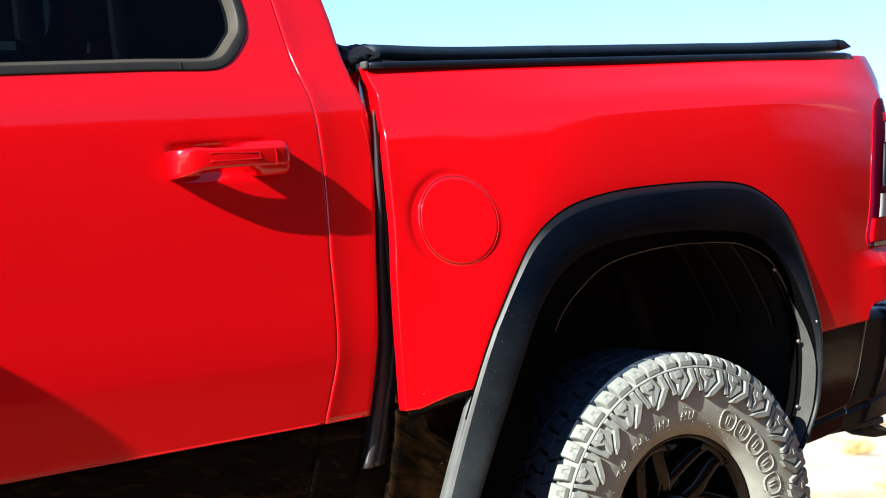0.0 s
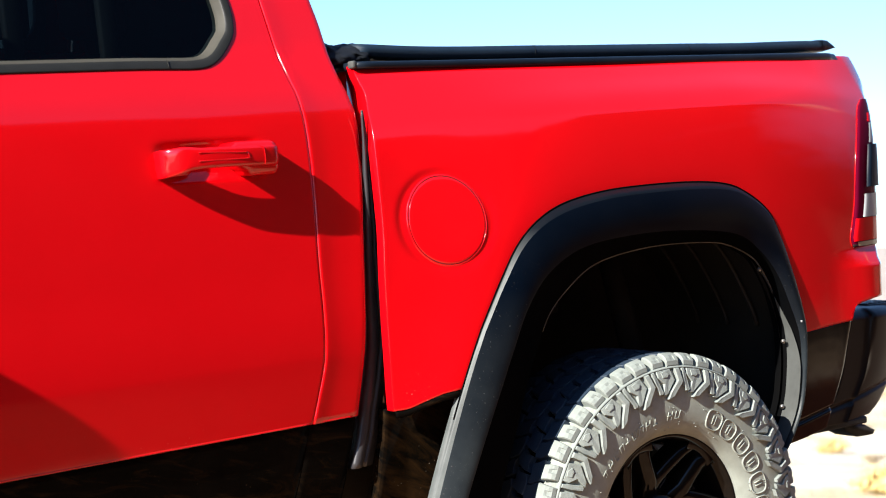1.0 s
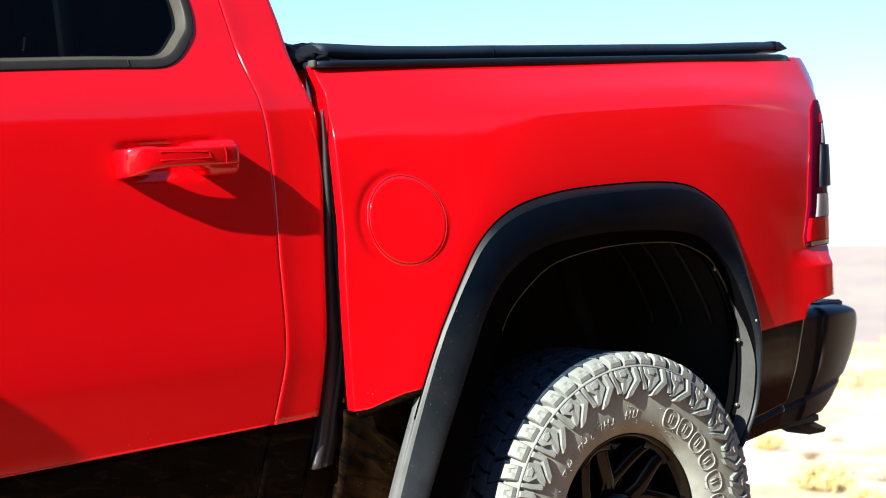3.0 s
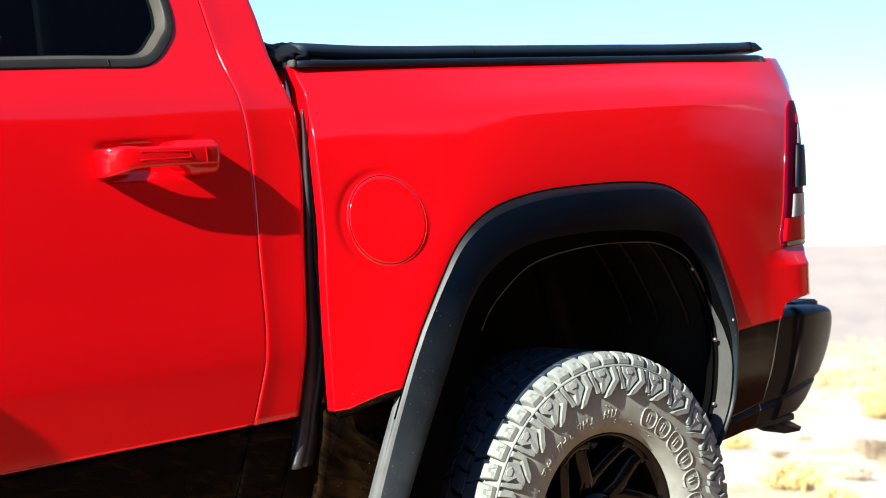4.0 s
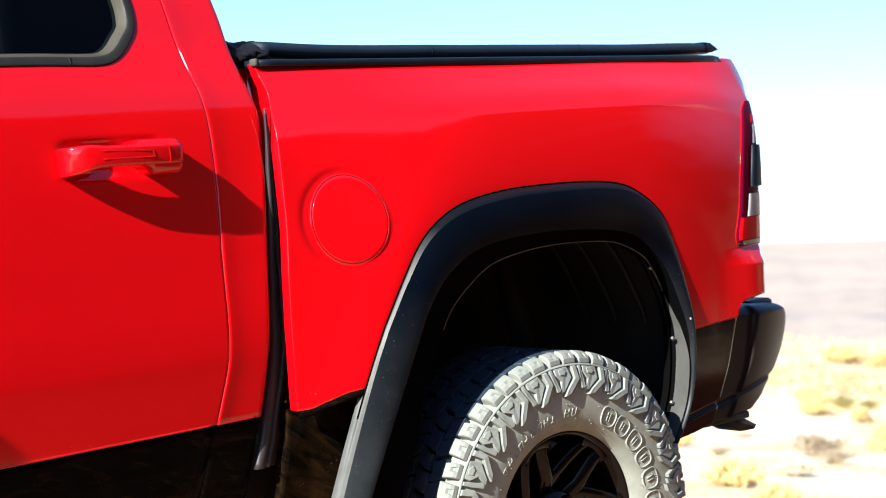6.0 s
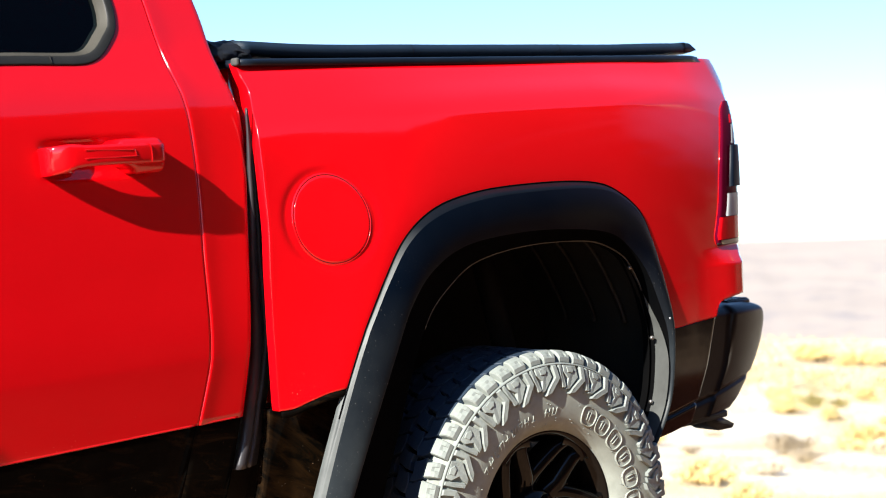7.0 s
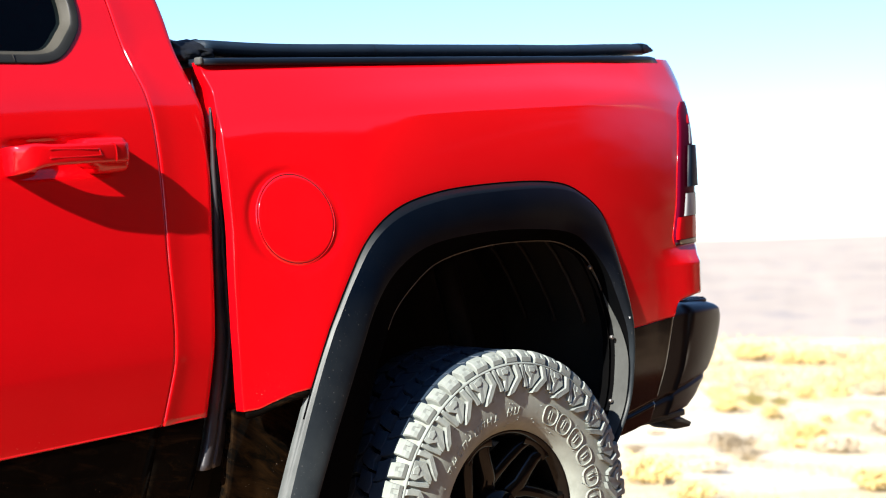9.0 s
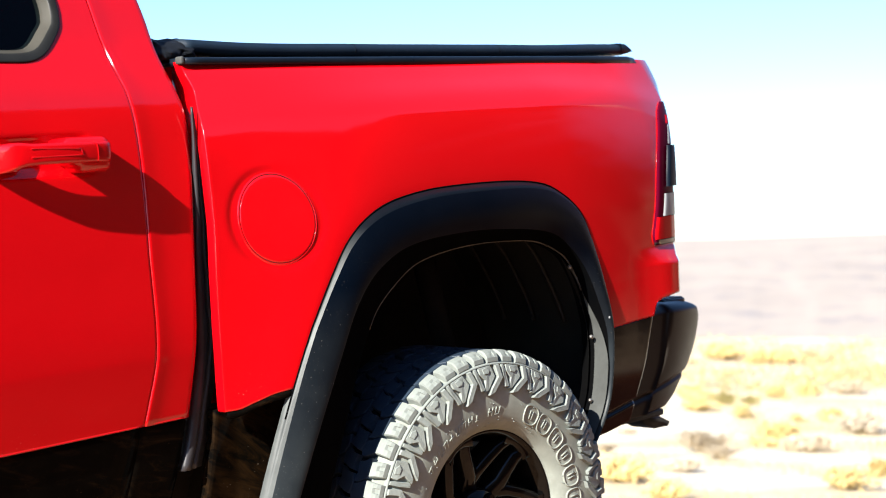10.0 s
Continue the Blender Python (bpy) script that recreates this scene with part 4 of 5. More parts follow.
        for dd in np.linspace(-29, -55, 12):
            c, sn = math.cos(radians(a + dd)), math.sin(radians(a + dd))
            bow = 0.011 * ((dd + 42) / 13) ** 2
            rows.append([(r * c, y, r * sn) for r, y in ((0.209 - bow, 0.07), (0.209 - bow, 0.024), (0.213 - bow, 0.017), (0.224, 0.014), (0.231, 0.016))])
        sheet(bm, rows)
        part("spoke", bm, rim_black, rim)
    bm = bmesh.new()
    lathe(bm, [(0.0005, 0.02), (0.035, 0.02), (0.042, 0.024), (0.045, 0.036), (0.07, 0.038), (0.078, 0.05), (0.08, 0.12)], 48)
    part("hub", bm, rim_black, rim)
    for k in range(6):
        bm = bmesh.new()
        lathe(bm, [(0.0005, 0.022), (0.008, 0.022), (0.010, 0.026), (0.011, 0.045)], 6)
        n_ = part("lug_nut", bm, rim_black, rim, smooth=False)
        n_.location = (0.058 * math.cos(radians(92 + 60 * k + 30)), 0, 0.058 * math.sin(radians(92 + 60 * k + 30)))
    bm = bmesh.new()
    lathe(bm, [(0.09, 0.10), (0.185, 0.10), (0.185, 0.13), (0.09, 0.13)], 60)
    part("brake_disc", bm, steel, rim)
    return rim


rim = wheel()
rim.location = HUB + Vector((0.048, 0.053, -0.006))

# ---------------------------------------------------------------- tail end
# bumper end: a moulded block, rounded on top, with a front facet and a groove
bm = bmesh.new()
z_list = np.linspace(0.570, 0.890, 110)
f_edge = curve([0.55, 0.566, 0.62, 0.673, 0.771, 0.854, 0.90], [0.75, 0.760, 0.790, 0.829, 0.866, 0.892, 0.920])
m_edge = curve([0.55, 0.564, 0.626, 0.721, 0.857, 0.90], [0.84, 0.857, 0.903, 0.962, 0.992, 1.0])
b_edge = curve([0.55, 0.571, 0.6, 0.634, 0.698, 0.766, 0.836, 0.862, 0.880, 0.892], [1.03, 1.055, 1.09, 1.115, 1.16, 1.19, 1.203, 1.196, 1.17, 1.13])
rows = []
for z in z_list:
    top = max(0.0, (z - 0.862) / 0.028)
    inn = 0.030 * top**2.2
    low = inn + 0.02 + 0.16 * (0.88 - z) ** 1.3 if z < 0.88 else inn + 0.02
    gr = lambda x: 0.010 * math.exp(-(((z - groove_at(x)) / 0.006) ** 2))
    fx, mx, bx = f_edge(z), m_edge(z), b_edge(z)
    row = [(fx + 0.03, 0.30, z), (fx + 0.004, 0.215 + inn, z)]
    row += [(x, 0.186 + inn + gr(x), z) for x in np.linspace(fx, mx - 0.004, 6)]
    row += [(mx - 0.001, 0.180 + inn + gr(mx), z)]
    row += [(mx + u * (bx - 0.03 - mx), 0.152 + low + 0.03 * u * u + gr(mx + u * (bx - mx)), z) for u in np.linspace(0.03, 1, 12)]
    row += [(bx - 0.012, 0.200 + low, z), (bx - 0.002, 0.228 + low, z), (bx, 0.30, z), (bx, 0.40, z)]
    rows.append(row)
rows.append([(x + (1.03 - x) * 0.25, y + 0.02, 0.893) for x, y, z in rows[-1]])
rows.append([(1.03, 0.32, 0.894) for _ in rows[-1]])
rows.insert(0, [(x, y + 0.06, z - 0.01) for x, y, z in rows[0]])
sheet(bm, rows)
bumper = part("bumper_end", bm, satin_black, truck, "moulded black bumper end")
bm = bmesh.new()
box(bm, 1.0, 1.12, 0.36, 2 * MID - 0.36, 0.60, 0.885, 0.02)
part("bumper", bm, flare_plastic, truck)
bm = bmesh.new()
box(bm, 1.045, 1.15, 0.235, 0.40, 0.878, 0.896, 0.005)
for k in range(6):
    box(bm, 1.05 + 0.018 * k, 1.060 + 0.018 * k, 0.245, 0.39, 0.894, 0.899, 0.0015)
part("step_pad", bm, rubber, bumper)
bm = bmesh.new()
v = sheet(bm, [[(x, y, z) for x, z in ((0.90, 0.575), (0.93, 0.528), (0.975, 0.505), (1.042, 0.503), (1.052, 0.515), (1.0, 0.541), (0.96, 0.575))] for y in (0.245, 0.25, 0.33, 0.335)], close=True)
bm.faces.new(v[0])
bm.faces.new(v[-1])
part("tow_step", bm, flare_plastic, bumper)
bm = bmesh.new()
box(bm, 0.62, 0.99, 0.215, 0.25, 0.548, 0.57, 0.006)
part("under_skirt", bm, flare_plastic, truck)

# tail lamp in zones, from the top down
def lamp_shell(z0, z1, name, mat, x_in=0.0, lift=0.0, parent=None, back=0.05, n=10, label=""):
    bm = bmesh.new()
    rows = []
    for k in range(n + 1):
        z = z0 + (z1 - z0) * k / n
        a = lamp_lead(z) + x_in
        b_ = max(lamp_rear(z) + lift, a + 0.004)
        row = [(a, bed_skin(a, z) + 0.004, z), (a, bed_skin(a, z) - 0.003 - lift, z)]
        for t in (0.15, 0.4, 0.65, 0.85, 1.0):
            x = a + (b_ - a) * t
            row.append((x, bed_skin(x, z) - 0.005 - lift, z))
        row += [(b_ + 0.006, row[-1][1] + 0.012, z), (b_ + 0.010, row[-1][1] + back, z), (b_ + 0.010, row[-1][1] + 0.12, z)]
        rows.append(row)
    sheet(bm, rows)
    return part(name, bm, mat, parent or truck, label)


lamp = lamp_shell(1.088, 1.513, "tail_lamp", smoked_lens, n=30, label="dark red tail lamp")
lamp_shell(1.105, 1.170, "lower_lens", red_lens, 0.010, 0.002, lamp)
lamp_shell(1.172, 1.238, "reversing_lens", white_lens, 0.045, 0.003, lamp)
lamp_shell(1.258, 1.380, "side_module", lamp_black, 0.056, 0.012, lamp)
lamp_shell(1.385, 1.442, "upper_lens", white_lens, 0.062, 0.001, lamp)
lamp_shell(1.446, 1.472, "top_lens", red_lens, 0.05, 0.001, lamp)
lamp_shell(1.0905, 1.1025, "lamp_foot", lamp_beige, 0.016, 0.001, lamp, n=3, label="beige lens foot")
bm = bmesh.new()
edge_pts = [(lamp_lead(z) - 0.002, bed_skin(lamp_lead(z) - 0.002, z) - 0.0005, z) for z in np.linspace(1.087, 1.514, 50)]
tube(bm, edge_pts, 0.0017, 6)
part("lamp_surround", bm, red_paint, lamp)
bm = bmesh.new()
tube(bm, [(x, bed_skin(x, 1.093) - 0.001, 1.094) for x in np.linspace(0.828, 0.962, 12)], 0.0045, 6)
part("lamp_shelf", bm, liner_plastic, lamp)

bm = bmesh.new()
box(bm, 0.90, 1.04, 0.30, 2 * MID - 0.30, 0.93, 1.64, 0.02, 3)
part("tailgate", bm, red_paint, truck)
bm = bmesh.new()
box(bm, -0.64, 0.93, 0.62, 2 * MID - 0.62, 0.80, 0.86)
part("bed_floor", bm, liner_plastic, truck)
bm = bmesh.new()
box(bm, -2.9, 1.0, 0.55, 0.65, 0.55, 0.72, 0.01)
box(bm, -2.9, 1.0, 2 * MID - 0.65, 2 * MID - 0.55, 0.55, 0.72, 0.01)
part("chassis", bm, liner_plastic, truck)

# ---------------------------------------------------------------- cab: roof, inside and front
bm = bmesh.new()
rows = []
for x, drop, tuck in ((-0.76, 0.02, 0.02), (-0.82, 0.0, 0.0), (-1.5, -0.03, 0.0), (-2.2, -0.02, 0.0), (-2.5, 0.01, 0.01)):
    rows.append([(x, MID + (MID - 0.42 - tuck) * s, 2.0 + 0.06 * (1 - s**4) - drop) for s in np.linspace(-1, 1, 15)])
sheet(bm, rows)
bmesh.ops.solidify(bm, geom=bm.faces[:], thickness=0.03)
part("roof", bm, red_paint, truck)
bm = bmesh.new()
box(bm, -2.9, -0.86, 0.30, 2 * MID - 0.30, 0.60, 0.66)
part("cab_floor", bm, liner_plastic, truck)
for x0 in (-1.20, -2.15):
    for y0 in (0.42, 1.22):
        bm = bmesh.new()
        box(bm, x0 - 0.50, x0, y0, y0 + 0.56, 0.80, 1.10, 0.05, 3)
        box(bm, x0 - 0.08, x0 + 0.08, y0, y0 + 0.56, 1.05, 1.70, 0.05, 3)
        box(bm, x0 - 0.04, x0 + 0.06, y0 + 0.14, y0 + 0.42, 1.74, 1.92, 0.03, 3)
        part("seat", bm, fabric, truck)
bm = bmesh.new()
for x0 in (-1.275, -1.50):
    box(bm, x0, x0 + 0.045, 0.40, 0.43, 1.60, 2.0, 0.008)
part("inner_pillar", bm, liner_plastic, truck)

front_door = part("front_door", panel(lambda z: -2.93, lambda z: DOOR_FRONT - 0.005, lambda x: 0.833, lambda x: 1.664, lambda x, z: cab_profile(z), 24, 40), red_paint, truck)
bm = bmesh.new()
sheet(bm, [[(x, cab_profile(z) + 0.03, z) for x in np.linspace(-2.75 + 0.9 * max(0, z - 1.66), -1.93, 10)] for z in np.linspace(1.66, 1.99, 6)])
o = part("front_pane", bm, dark_glass, front_door)
o.visible_shadow = False
bm = bmesh.new()
box(bm, -1.96, -1.84, 0.32, 0.36, 1.66, 2.0, 0.01)
part("pillar", bm, trim_plastic, truck)
bm = bmesh.new()
box(bm, -2.72, -2.60, -0.08, 0.14, 1.50, 1.73, 0.03, 3)
box(bm, -2.70, -2.64, 0.10, 0.28, 1.56, 1.62, 0.01)
part("door_mirror", bm, black_paint, front_door)
bm = bmesh.new()
sheet(bm, [[(-2.45, MID + (MID - 0.46) * s, 2.02) for s in (-1, -0.5, 0, 0.5, 1)], [(-3.05, MID + (MID - 0.32) * s, 1.56) for s in (-1, -0.5, 0, 0.5, 1)]])
bmesh.ops.solidify(bm, geom=bm.faces[:], thickness=0.01)
part("windscreen", bm, dark_glass, truck)
fender_low = curve([-4.45, -4.28, -4.12, -3.9, -3.69, -3.48, -3.26, -3.1, -2.93], [0.83, 0.86, 1.12, 1.26, 1.29, 1.26, 1.12, 0.86, 0.83])
fender = part("front_fender", panel(lambda z: -4.45, lambda z: -2.94, fender_low, lambda x: 1.52, lambda x, z: cab_profile(min(z, 1.54)) - 0.06 * math.exp(-(((x + 3.69) / 0.5) ** 2)) + 0.10 * max(0, -4.1 - x) ** 1.5, 60, 20, hem=0.12), red_paint, truck)
bm = bmesh.new()
rows = []
for x, z in ((-2.96, 1.56), (-3.4, 1.54), (-4.1, 1.50), (-4.4, 1.44), (-4.5, 1.30), (-4.52, 0.75)):
    rows.append([(x, MID + (MID - 0.19) * s, z + (0.05 * (1 - s * s) if z > 1.35 else 0)) for s in np.linspace(-1, 1, 11)])
sheet(bm, rows)
bmesh.ops.solidify(bm, geom=bm.faces[:], thickness=0.02)
part("hood", bm, red_paint, truck)


# the far side and the other wheels, alike
def twin(ob, m):
    """A copy of a part and its pieces under the same thing."""
    made = {}
    for q in (ob, *ob.children_recursive):
        c = q.copy()
        scene.collection.objects.link(c)
        c.parent = made.get(q.parent, q.parent)
        made[q] = c
    made[ob].matrix_basis = m @ ob.matrix_basis
    return made[ob]


across = Matrix.Translation((0, 2 * MID, 0)) @ Matrix.Diagonal((1, -1, 1, 1))
for ob in (bed_side, rear_door, cab_corner, rocker, flare, rear_low, bumper, lamp, front_door, fender, rail):
    twin(ob, across)
far_wheel = twin(rim, across)
twin(rim, Matrix.Translation((-3.686, 0, 0)))
twin(far_wheel, Matrix.Translation((-3.686, 0, 0)))
# ---------------------------------------------------------------- ground
fall = curve([0, 3, 6, 10, 14, 20, 26, 34, 40, 46, 80, 300, 900], [0.0, -0.2, -0.62, -0.98, -1.25, -1.60, -1.68, -1.63, -1.57, -1.7, -6, -40, -62])
mesa_top = curve([-20, 24, 31, 34.5, 38, 42, 50, 70, 120], [13, 19, 17.0, 11.5, 6.5, 3.5, 2.0, 7, 5])


crest = curve([-152, -112, -75, -60, -45, -38, -32, -26, -20, -14, 0, 26], [30, 33, 33, 30, 29, 27.5, 25.5, 23.5, 22.5, 21, 15, 4])


def land(x, y):
    """Height of the ground."""
    r = math.hypot(x, y)
    z = min(x, 0.3) * math.tan(radians(LEAN)) * math.exp(-((r / 5.0) ** 4)) + fall(min(r, 900))
    z += 0.07 * noise.noise((x * 0.3, y * 0.3, 0)) * min(1, r / 8) + 0.3 * noise.noise((x * 0.03, y * 0.03, 5)) * min(1.0, max(0.0, (r - 20) / 60))
    side = math.degrees(math.atan2(y, x))
    if -152 < side < 26 and r < 700:
        # an unseen rock slope beyond the camera, its crest tuned to the paint's reflections
        rise = min(1.0, max(0.0, (r - 7) / 33)) ** 1.2 * min(1.0, max(0.0, (700 - r) / 500))
        z += crest(side) * rise * min(1.0, max(0.0, (26 - side) / 12)) * min(1.0, max(0.0, (side + 152) / 40)) * (1 + 0.09 * noise.noise((x * 0.06, y * 0.06, 9)) + 0.03 * noise.noise((x * 0.5, y * 0.5, 4)))
    if r > 900:
        deg = math.degrees(math.atan2(y, x))
        top = mesa_top(deg) if -20 < deg < 120 else 10
        t = min(1.0, (r - 900) / 1700)
        gully = 2.2 * noise.noise((deg * 0.55, r * 0.0012, 3)) * math.sin(math.pi * t) + 1.4 * noise.noise((deg * 1.9, r * 0.004, 8)) * math.sin(math.pi * t)
        cliff = t
        z += (62 + top) * cliff + gully
    return z


bm = bmesh.new()
rad = list(np.linspace(0.4, 12, 30)) + list(np.geomspace(12.6, 900, 70)) + list(np.linspace(930, 2650, 60)) + [3200, 4600]
ang = np.r_[np.linspace(15, 75, 260, endpoint=False), np.linspace(75, 375, 150, endpoint=False)]
rows = [[(r * math.cos(radians(a)), r * math.sin(radians(a)), land(r * math.cos(radians(a)), r * math.sin(radians(a)))) for a in ang] for r in rad]
v = sheet(bm, rows, close=True)
bm.faces.new(v[0])


def ground_material():
    m = bpy.data.materials.new("desert_ground")
    m.use_nodes = True
    n, l = m.node_tree.nodes, m.node_tree.links
    b = n["Principled BSDF"]
    b.inputs["Roughness"].default_value = 0.95
    b.inputs["Specular IOR Level"].default_value = 0.1
    co = n.new("ShaderNodeTexCoord")

    def noise_at(scale, detail=6.0, rough=0.6):
        t = n.new("ShaderNodeTexNoise")
        t.inputs["Scale"].default_value, t.inputs["Detail"].default_value, t.inputs["Roughness"].default_value = scale, detail, rough
        l.new(co.outputs["Object"], t.inputs["Vector"])
        return t.outputs["Fac"]

    def ramp(value, lo, hi):
        r = n.new("ShaderNodeMapRange")
        r.interpolation_type = "SMOOTHSTEP"
        r.inputs["From Min"].default_value, r.inputs["From Max"].default_value = lo, hi
        l.new(value, r.inputs["Value"])
        return r.outputs["Result"]

    def mix(f, a, c):
        x = n.new("ShaderNodeMix")
        x.data_type = "RGBA"
        l.new(f, x.inputs["Factor"])
        for key, val in (("A", a), ("B", c)):
            if isinstance(val, tuple):
                x.inputs[key].default_value = rgba(val)
            else:
                l.new(val, x.inputs[key])
        return x.outputs["Result"]

    drift = n.new("ShaderNodeTexNoise")
    drift.inputs["Scale"].default_value, drift.inputs["Detail"].default_value, drift.inputs["Roughness"].default_value = 0.45, 5.0, 0.6
    l.new(co.outputs["Object"], drift.inputs["Vector"])

    def far_from(x, y, lo, hi):
        wander = n.new("ShaderNodeVectorMath")
        wander.operation = "MULTIPLY_ADD"
        reach = min(7.0, 0.75 * lo)
        wander.inputs[1].default_value = (reach, reach, 0)
        l.new(drift.outputs["Color"], wander.inputs[0])
        l.new(co.outputs["Object"], wander.inputs[2])
        d = n.new("ShaderNodeVectorMath")
        d.operation = "DISTANCE"
        l.new(wander.outputs["Vector"], d.inputs[0])
        x, y = x + 0.5 * reach, y + 0.5 * reach
        d.inputs[1].default_value = (x, y, 0)
        return ramp(d.outputs["Value"], lo, hi)

    sand = mix(ramp(noise_at(0.5), 0.42, 0.68), (0.74, 0.67, 0.54), (0.60, 0.50, 0.34))
    sand = mix(ramp(noise_at(7.0), 0.5, 0.75), sand, (0.50, 0.42, 0.30))
    # Patches out of view, coloured to steer reflections and bounce on the truck.
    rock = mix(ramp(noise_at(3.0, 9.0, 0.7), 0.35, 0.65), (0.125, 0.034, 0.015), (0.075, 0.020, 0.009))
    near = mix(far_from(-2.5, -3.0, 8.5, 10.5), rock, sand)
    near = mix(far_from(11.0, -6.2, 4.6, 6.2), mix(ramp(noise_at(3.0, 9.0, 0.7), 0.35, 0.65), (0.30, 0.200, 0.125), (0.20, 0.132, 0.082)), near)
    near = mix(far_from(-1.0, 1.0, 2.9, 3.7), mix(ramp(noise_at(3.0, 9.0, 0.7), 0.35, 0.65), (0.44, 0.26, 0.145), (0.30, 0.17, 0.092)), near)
    # Darkened unseen ground, so that the doors mirror little.
    unseen_dark = mix(ramp(noise_at(0.9, 9.0, 0.7), 0.35, 0.65), (0.036, 0.015, 0.008), (0.022, 0.010, 0.006))
    near = mix(far_from(14.0, -42.0, 36.0, 40.0), unseen_dark, near)
    near = mix(far_from(-16.0, -36.0, 30.0, 37.0), unseen_dark, near)
    # Mauve and pinkish haze, painted on the unseen slope for the rear's reflections.
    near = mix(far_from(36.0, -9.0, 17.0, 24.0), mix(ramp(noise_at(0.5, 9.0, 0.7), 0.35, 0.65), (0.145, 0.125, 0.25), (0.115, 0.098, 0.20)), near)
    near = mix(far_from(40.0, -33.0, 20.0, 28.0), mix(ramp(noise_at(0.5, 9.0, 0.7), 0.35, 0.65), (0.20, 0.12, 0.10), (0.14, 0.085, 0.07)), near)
    # No air haze is rendered; the mesa's hazy paleness is in its colour.
    hill = mix(ramp(noise_at(0.006), 0.40, 0.65), (0.43, 0.365, 0.31), (0.385, 0.328, 0.283))
    tall = n.new("ShaderNodeVectorMath")
    tall.operation = "MULTIPLY"
    tall.inputs[1].default_value = (0.022, 0.022, 0.11)
    l.new(co.outputs["Object"], tall.inputs[0])
    scree = n.new("ShaderNodeTexNoise")
    scree.inputs["Scale"].default_value, scree.inputs["Detail"].default_value, scree.inputs["Roughness"].default_value = 1.0, 9.0, 0.68
    l.new(tall.outputs["Vector"], scree.inputs["Vector"])
    hill = mix(ramp(scree.outputs["Fac"], 0.50, 0.72), hill, (0.285, 0.262, 0.258))
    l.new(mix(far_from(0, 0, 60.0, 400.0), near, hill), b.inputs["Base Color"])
    bump = n.new("ShaderNodeBump")
    bump.inputs["Strength"].default_value, bump.inputs["Distance"].default_value = 0.6, 0.06
    l.new(noise_at(5.0, 8.0, 0.65), bump.inputs["Height"])
    l.new(bump.outputs["Normal"], b.inputs["Normal"])
    return m


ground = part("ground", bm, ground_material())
tagged(ground, "pale sandy desert ground rising to a hazy far mesa", "ground", kind="structure")

# ---------------------------------------------------------------- shrubs
def leaf_material(name, a, b_):
    m = surface(name, a, 0.8, other=b_, scale=6, amount=0.9, spec=0.2)
    return m


dry_yellow = leaf_material("dry_yellow", (0.80, 0.62, 0.28), (0.62, 0.47, 0.21))
dry_green = leaf_material("dry_green", (0.72, 0.63, 0.30), (0.56, 0.50, 0.24))
dry_grey = leaf_material("dry_grey", (0.66, 0.57, 0.43), (0.52, 0.44, 0.33))
scrub_ochre = leaf_material("scrub_ochre", (0.68, 0.48, 0.23), (0.50, 0.36, 0.18))
dry_grass = leaf_material("dry_grass", (0.74, 0.58, 0.27), (0.58, 0.45, 0.20))
twig = surface("twig", (0.42, 0.34, 0.24), 0.9, other=(0.30, 0.24, 0.17))


def shrub(seed, blades, spread, tall, mat, label):
    """A low desert shrub: bare twigs and a loose crown of narrow leaves."""
    rnd = random.Random(seed)
    root = new("desert_shrub")
    tagged(root, label, "shrub", "desert shrubs")
    bm = bmesh.new()
    tips = []
    for _ in range(26):
        a, e = rnd.uniform(0, 2 * math.pi), rnd.uniform(0.25, 1.45)
        l_ = rnd.uniform(0.6, 1.0)
        p = [Vector((0, 0, -0.03))]
        for k in range(1, 5):
            p.append(Vector((math.cos(a) * math.cos(e) * spread * l_ * k / 4, math.sin(a) * math.cos(e) * spread * l_ * k / 4, math.sin(e) * tall * l_ * (k / 4) ** 0.85)) + Vector((rnd.uniform(-1, 1), rnd.uniform(-1, 1), rnd.uniform(-1, 1))) * 0.03)
        tube(bm, p, lambda t: 0.008 * (1 - 0.75 * t), 4)
        tips += p[2:]
    part("branchwork", bm, twig, root)
    bm = bmesh.new()
    for _ in range(blades):
        c = rnd.choice(tips) + Vector((rnd.gauss(0, 0.09 * spread), rnd.gauss(0, 0.09 * spread), rnd.gauss(0, 0.09 * tall)))
        c.z = max(0.02, c.z)
        d = Vector((rnd.gauss(0, 0.6), rnd.gauss(0, 0.6), rnd.uniform(0.2, 1.2))).normalized()
        s = d.orthogonal().normalized() * rnd.uniform(0.008, 0.018)
        l_ = rnd.uniform(0.05, 0.12)
        v = [bm.verts.new(q) for q in (c - s * 0.4, c + s * 0.4, c + d * l_ * 0.5 + s, c + d * l_, c + d * l_ * 0.5 - s)]
        bm.faces.new(v)
    part("foliage", bm, mat, root)
    return root


kinds = {
    "y": shrub(1, 1500, 0.45, 0.42, dry_yellow, "dry yellow desert shrub on pale sand"),
    "g": shrub(2, 1700, 0.45, 0.45, dry_green, "yellow-green desert shrub on pale sand"),
    "t": shrub(3, 1300, 0.50, 0.36, dry_grey, "grey-brown dry desert shrub on pale sand"),
}
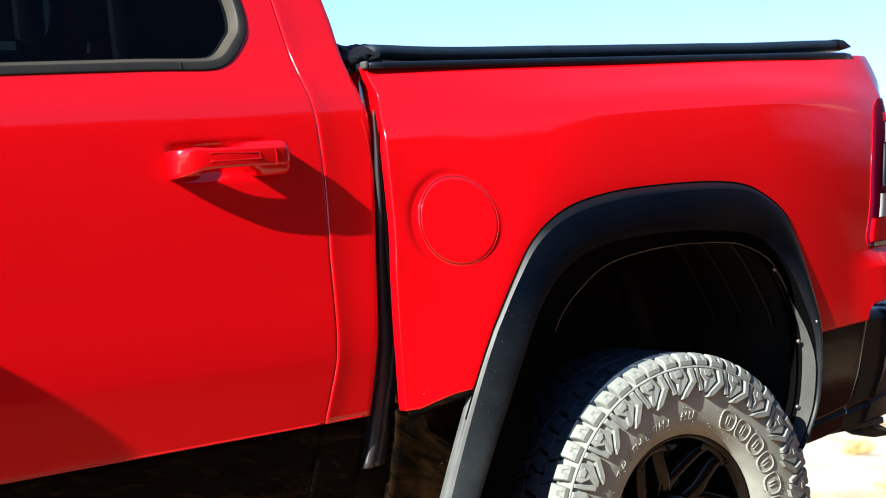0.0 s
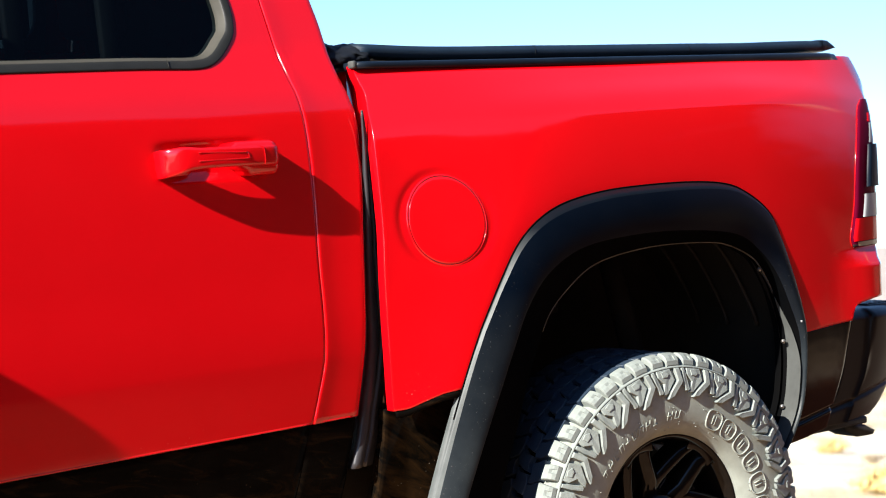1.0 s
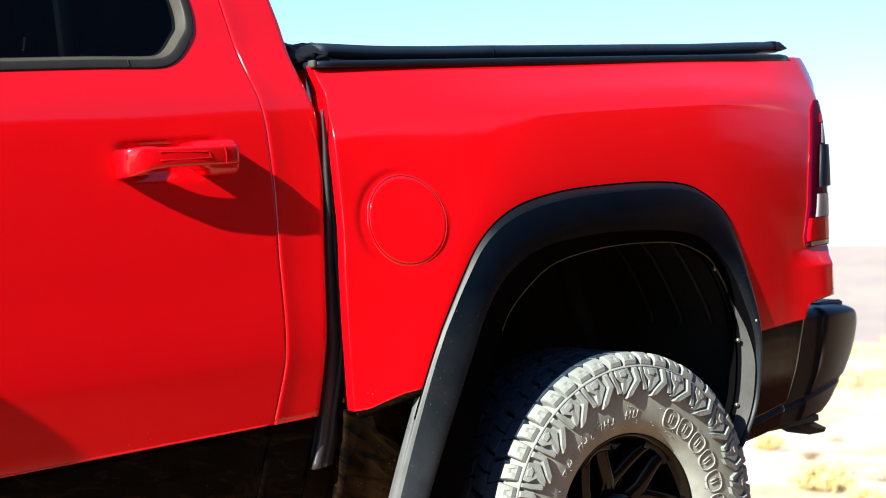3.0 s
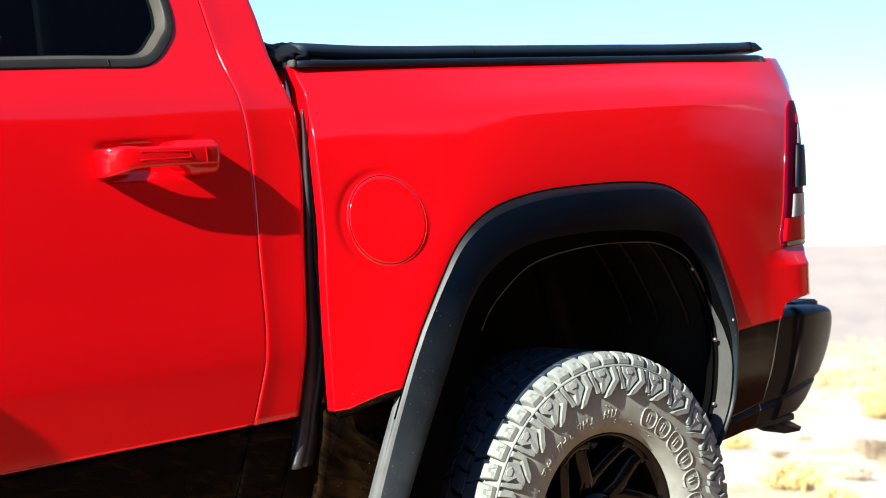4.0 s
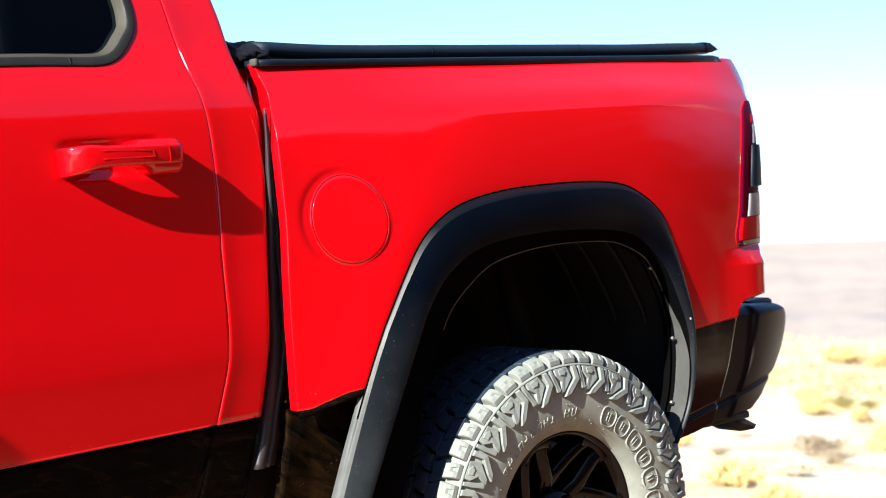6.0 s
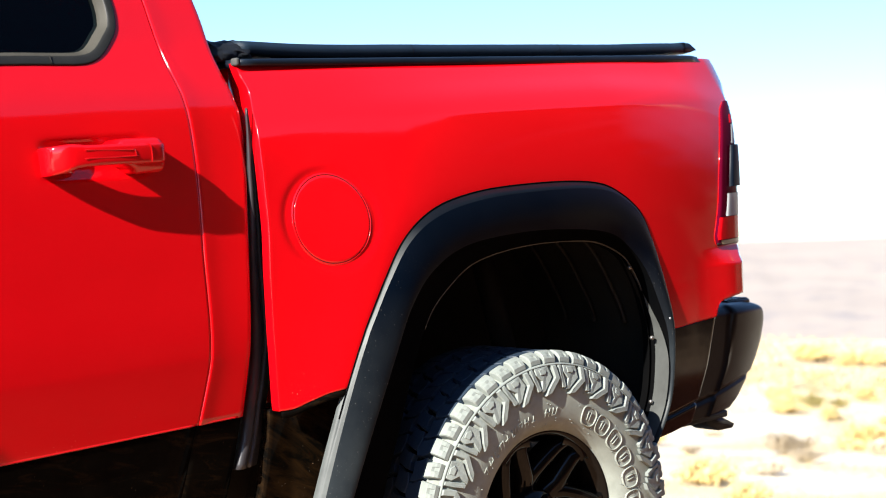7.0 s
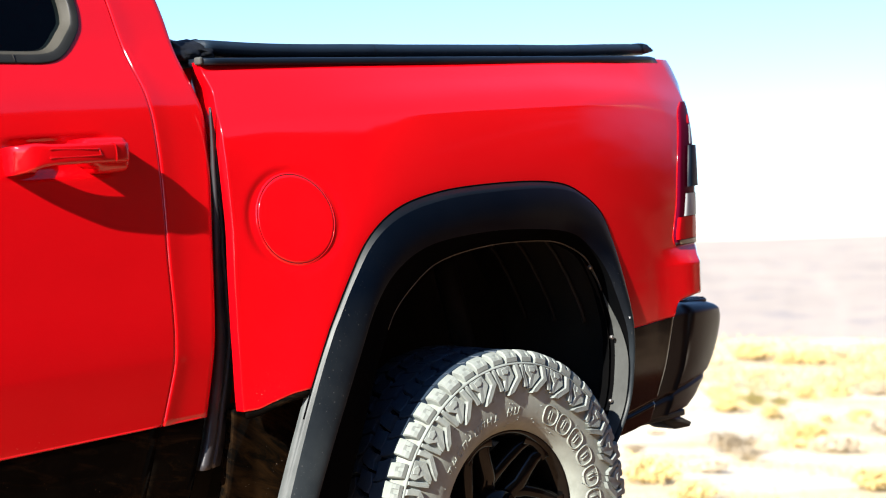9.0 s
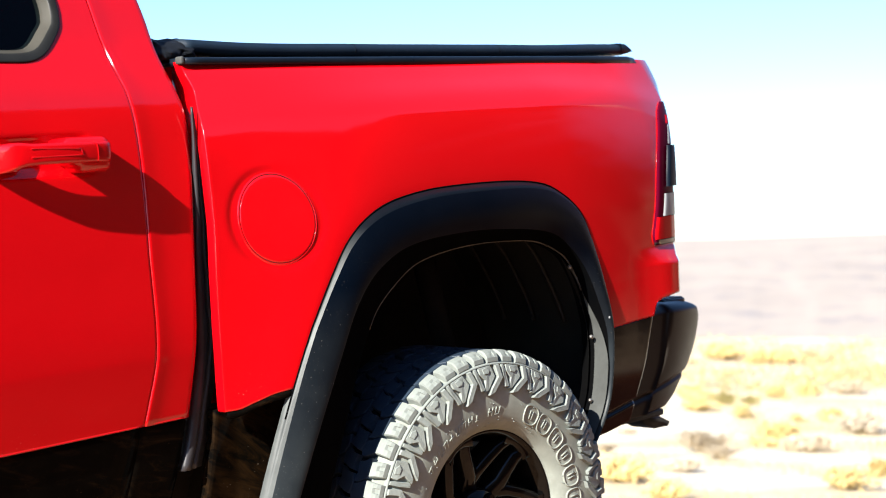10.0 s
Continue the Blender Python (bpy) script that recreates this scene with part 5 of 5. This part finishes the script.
# x, y and size of each shrub
SHRUBS = {
    "t": [(31.1, 19.9, 0.47), (24.2, 14.4, 0.60), (18.4, 10.4, 0.70), (13.4, 9.6, 0.62), (12.3, 8.5, 0.36), (14.4, 8.7, 0.50), (15.6, 12.6, 0.25), (12.2, 10.1, 0.25), (10.2, 7.4, 0.32), (16.9, 14.6, 0.4)],
    "y": [(29.1, 20.9, 0.85), (29.0, 19.8, 0.6), (29.4, 19.4, 0.7), (22.8, 15.0, 0.45), (23.6, 14.9, 0.48), (19.0, 13.9, 0.52), (18.6, 12.7, 0.42), (18.9, 11.9, 0.25), (19.5, 11.7, 0.4), (15.0, 9.6, 0.60), (9.0, 7.1, 0.50), (10.1, 5.4, 0.42), (11.8, 6.1, 0.36), (21.2, 15.7, 0.55), (8.0, 5.8, 0.33), (13.6, 12.0, 0.4), (18.2, 16.6, 0.45)],
    "g": [(20.5, 14.5, 0.48), (21.0, 14.3, 0.32)],
}
rnd = random.Random(11)
for key, spots in SHRUBS.items():
    first = True
    for x, y, s in spots:
        s *= 1.7
        m = Matrix.Translation((x, y, land(x, y))) @ Matrix.Rotation(rnd.uniform(0, 6.28), 4, "Z")
        if first:
            kinds[key].matrix_world = m @ Matrix.Diagonal((s, s, s * 0.72, 1))
            first = False
        else:
            c = copy_thing(kinds[key], m)
            c.scale = (s, s, s * 0.72)
# far scrub along the crest, past counting
bm = bmesh.new()
rs = random.Random(5)
for _ in range(420):
    r, a = rs.uniform(28, 42), radians(rs.uniform(22, 64))
    cx, cy = r * math.cos(a), r * math.sin(a)
    cz, s = land(cx, cy), rs.uniform(0.25, 0.6)
    for _ in range(60):
        c = Vector((cx + rs.gauss(0, s), cy + rs.gauss(0, s), cz + abs(rs.gauss(0, 0.22 * s))))
        d = Vector((rs.gauss(0, 0.6), rs.gauss(0, 0.6), 1)).normalized() * rs.uniform(0.08, 0.2)
        q = d.orthogonal().normalized() * 0.035
        bm.faces.new([bm.verts.new(p) for p in (c - q, c + q, c + d)])
tagged(part("far_scrub", bm, scrub_ochre), "low yellow scrub along the crest of the slope", "scrub", kind="stuff")

# thin dry grass in loose patches over the sand
bm = bmesh.new()
rs = random.Random(21)
for _ in range(1500):
    a, r = radians(rs.uniform(24, 62)), 9 + 22 * rs.random() ** 0.8
    cx, cy = r * math.cos(a), r * math.sin(a)
    if noise.noise((cx * 0.35, cy * 0.35, 7)) < -0.05:
        continue
    for _ in range(34):
        x, y = cx + rs.gauss(0, 0.28), cy + rs.gauss(0, 0.28)
        c = Vector((x, y, land(x, y) - 0.01))
        d = Vector((rs.gauss(0, 0.35), rs.gauss(0, 0.35), 1)).normalized() * rs.uniform(0.05, 0.17)
        q = d.orthogonal().normalized() * 0.010
        bm.faces.new([bm.verts.new(p) for p in (c - q, c + q, c + d)])
tagged(part("dry_grass", bm, dry_grass), "thin dry yellow grass on pale sand", "grass", kind="stuff")
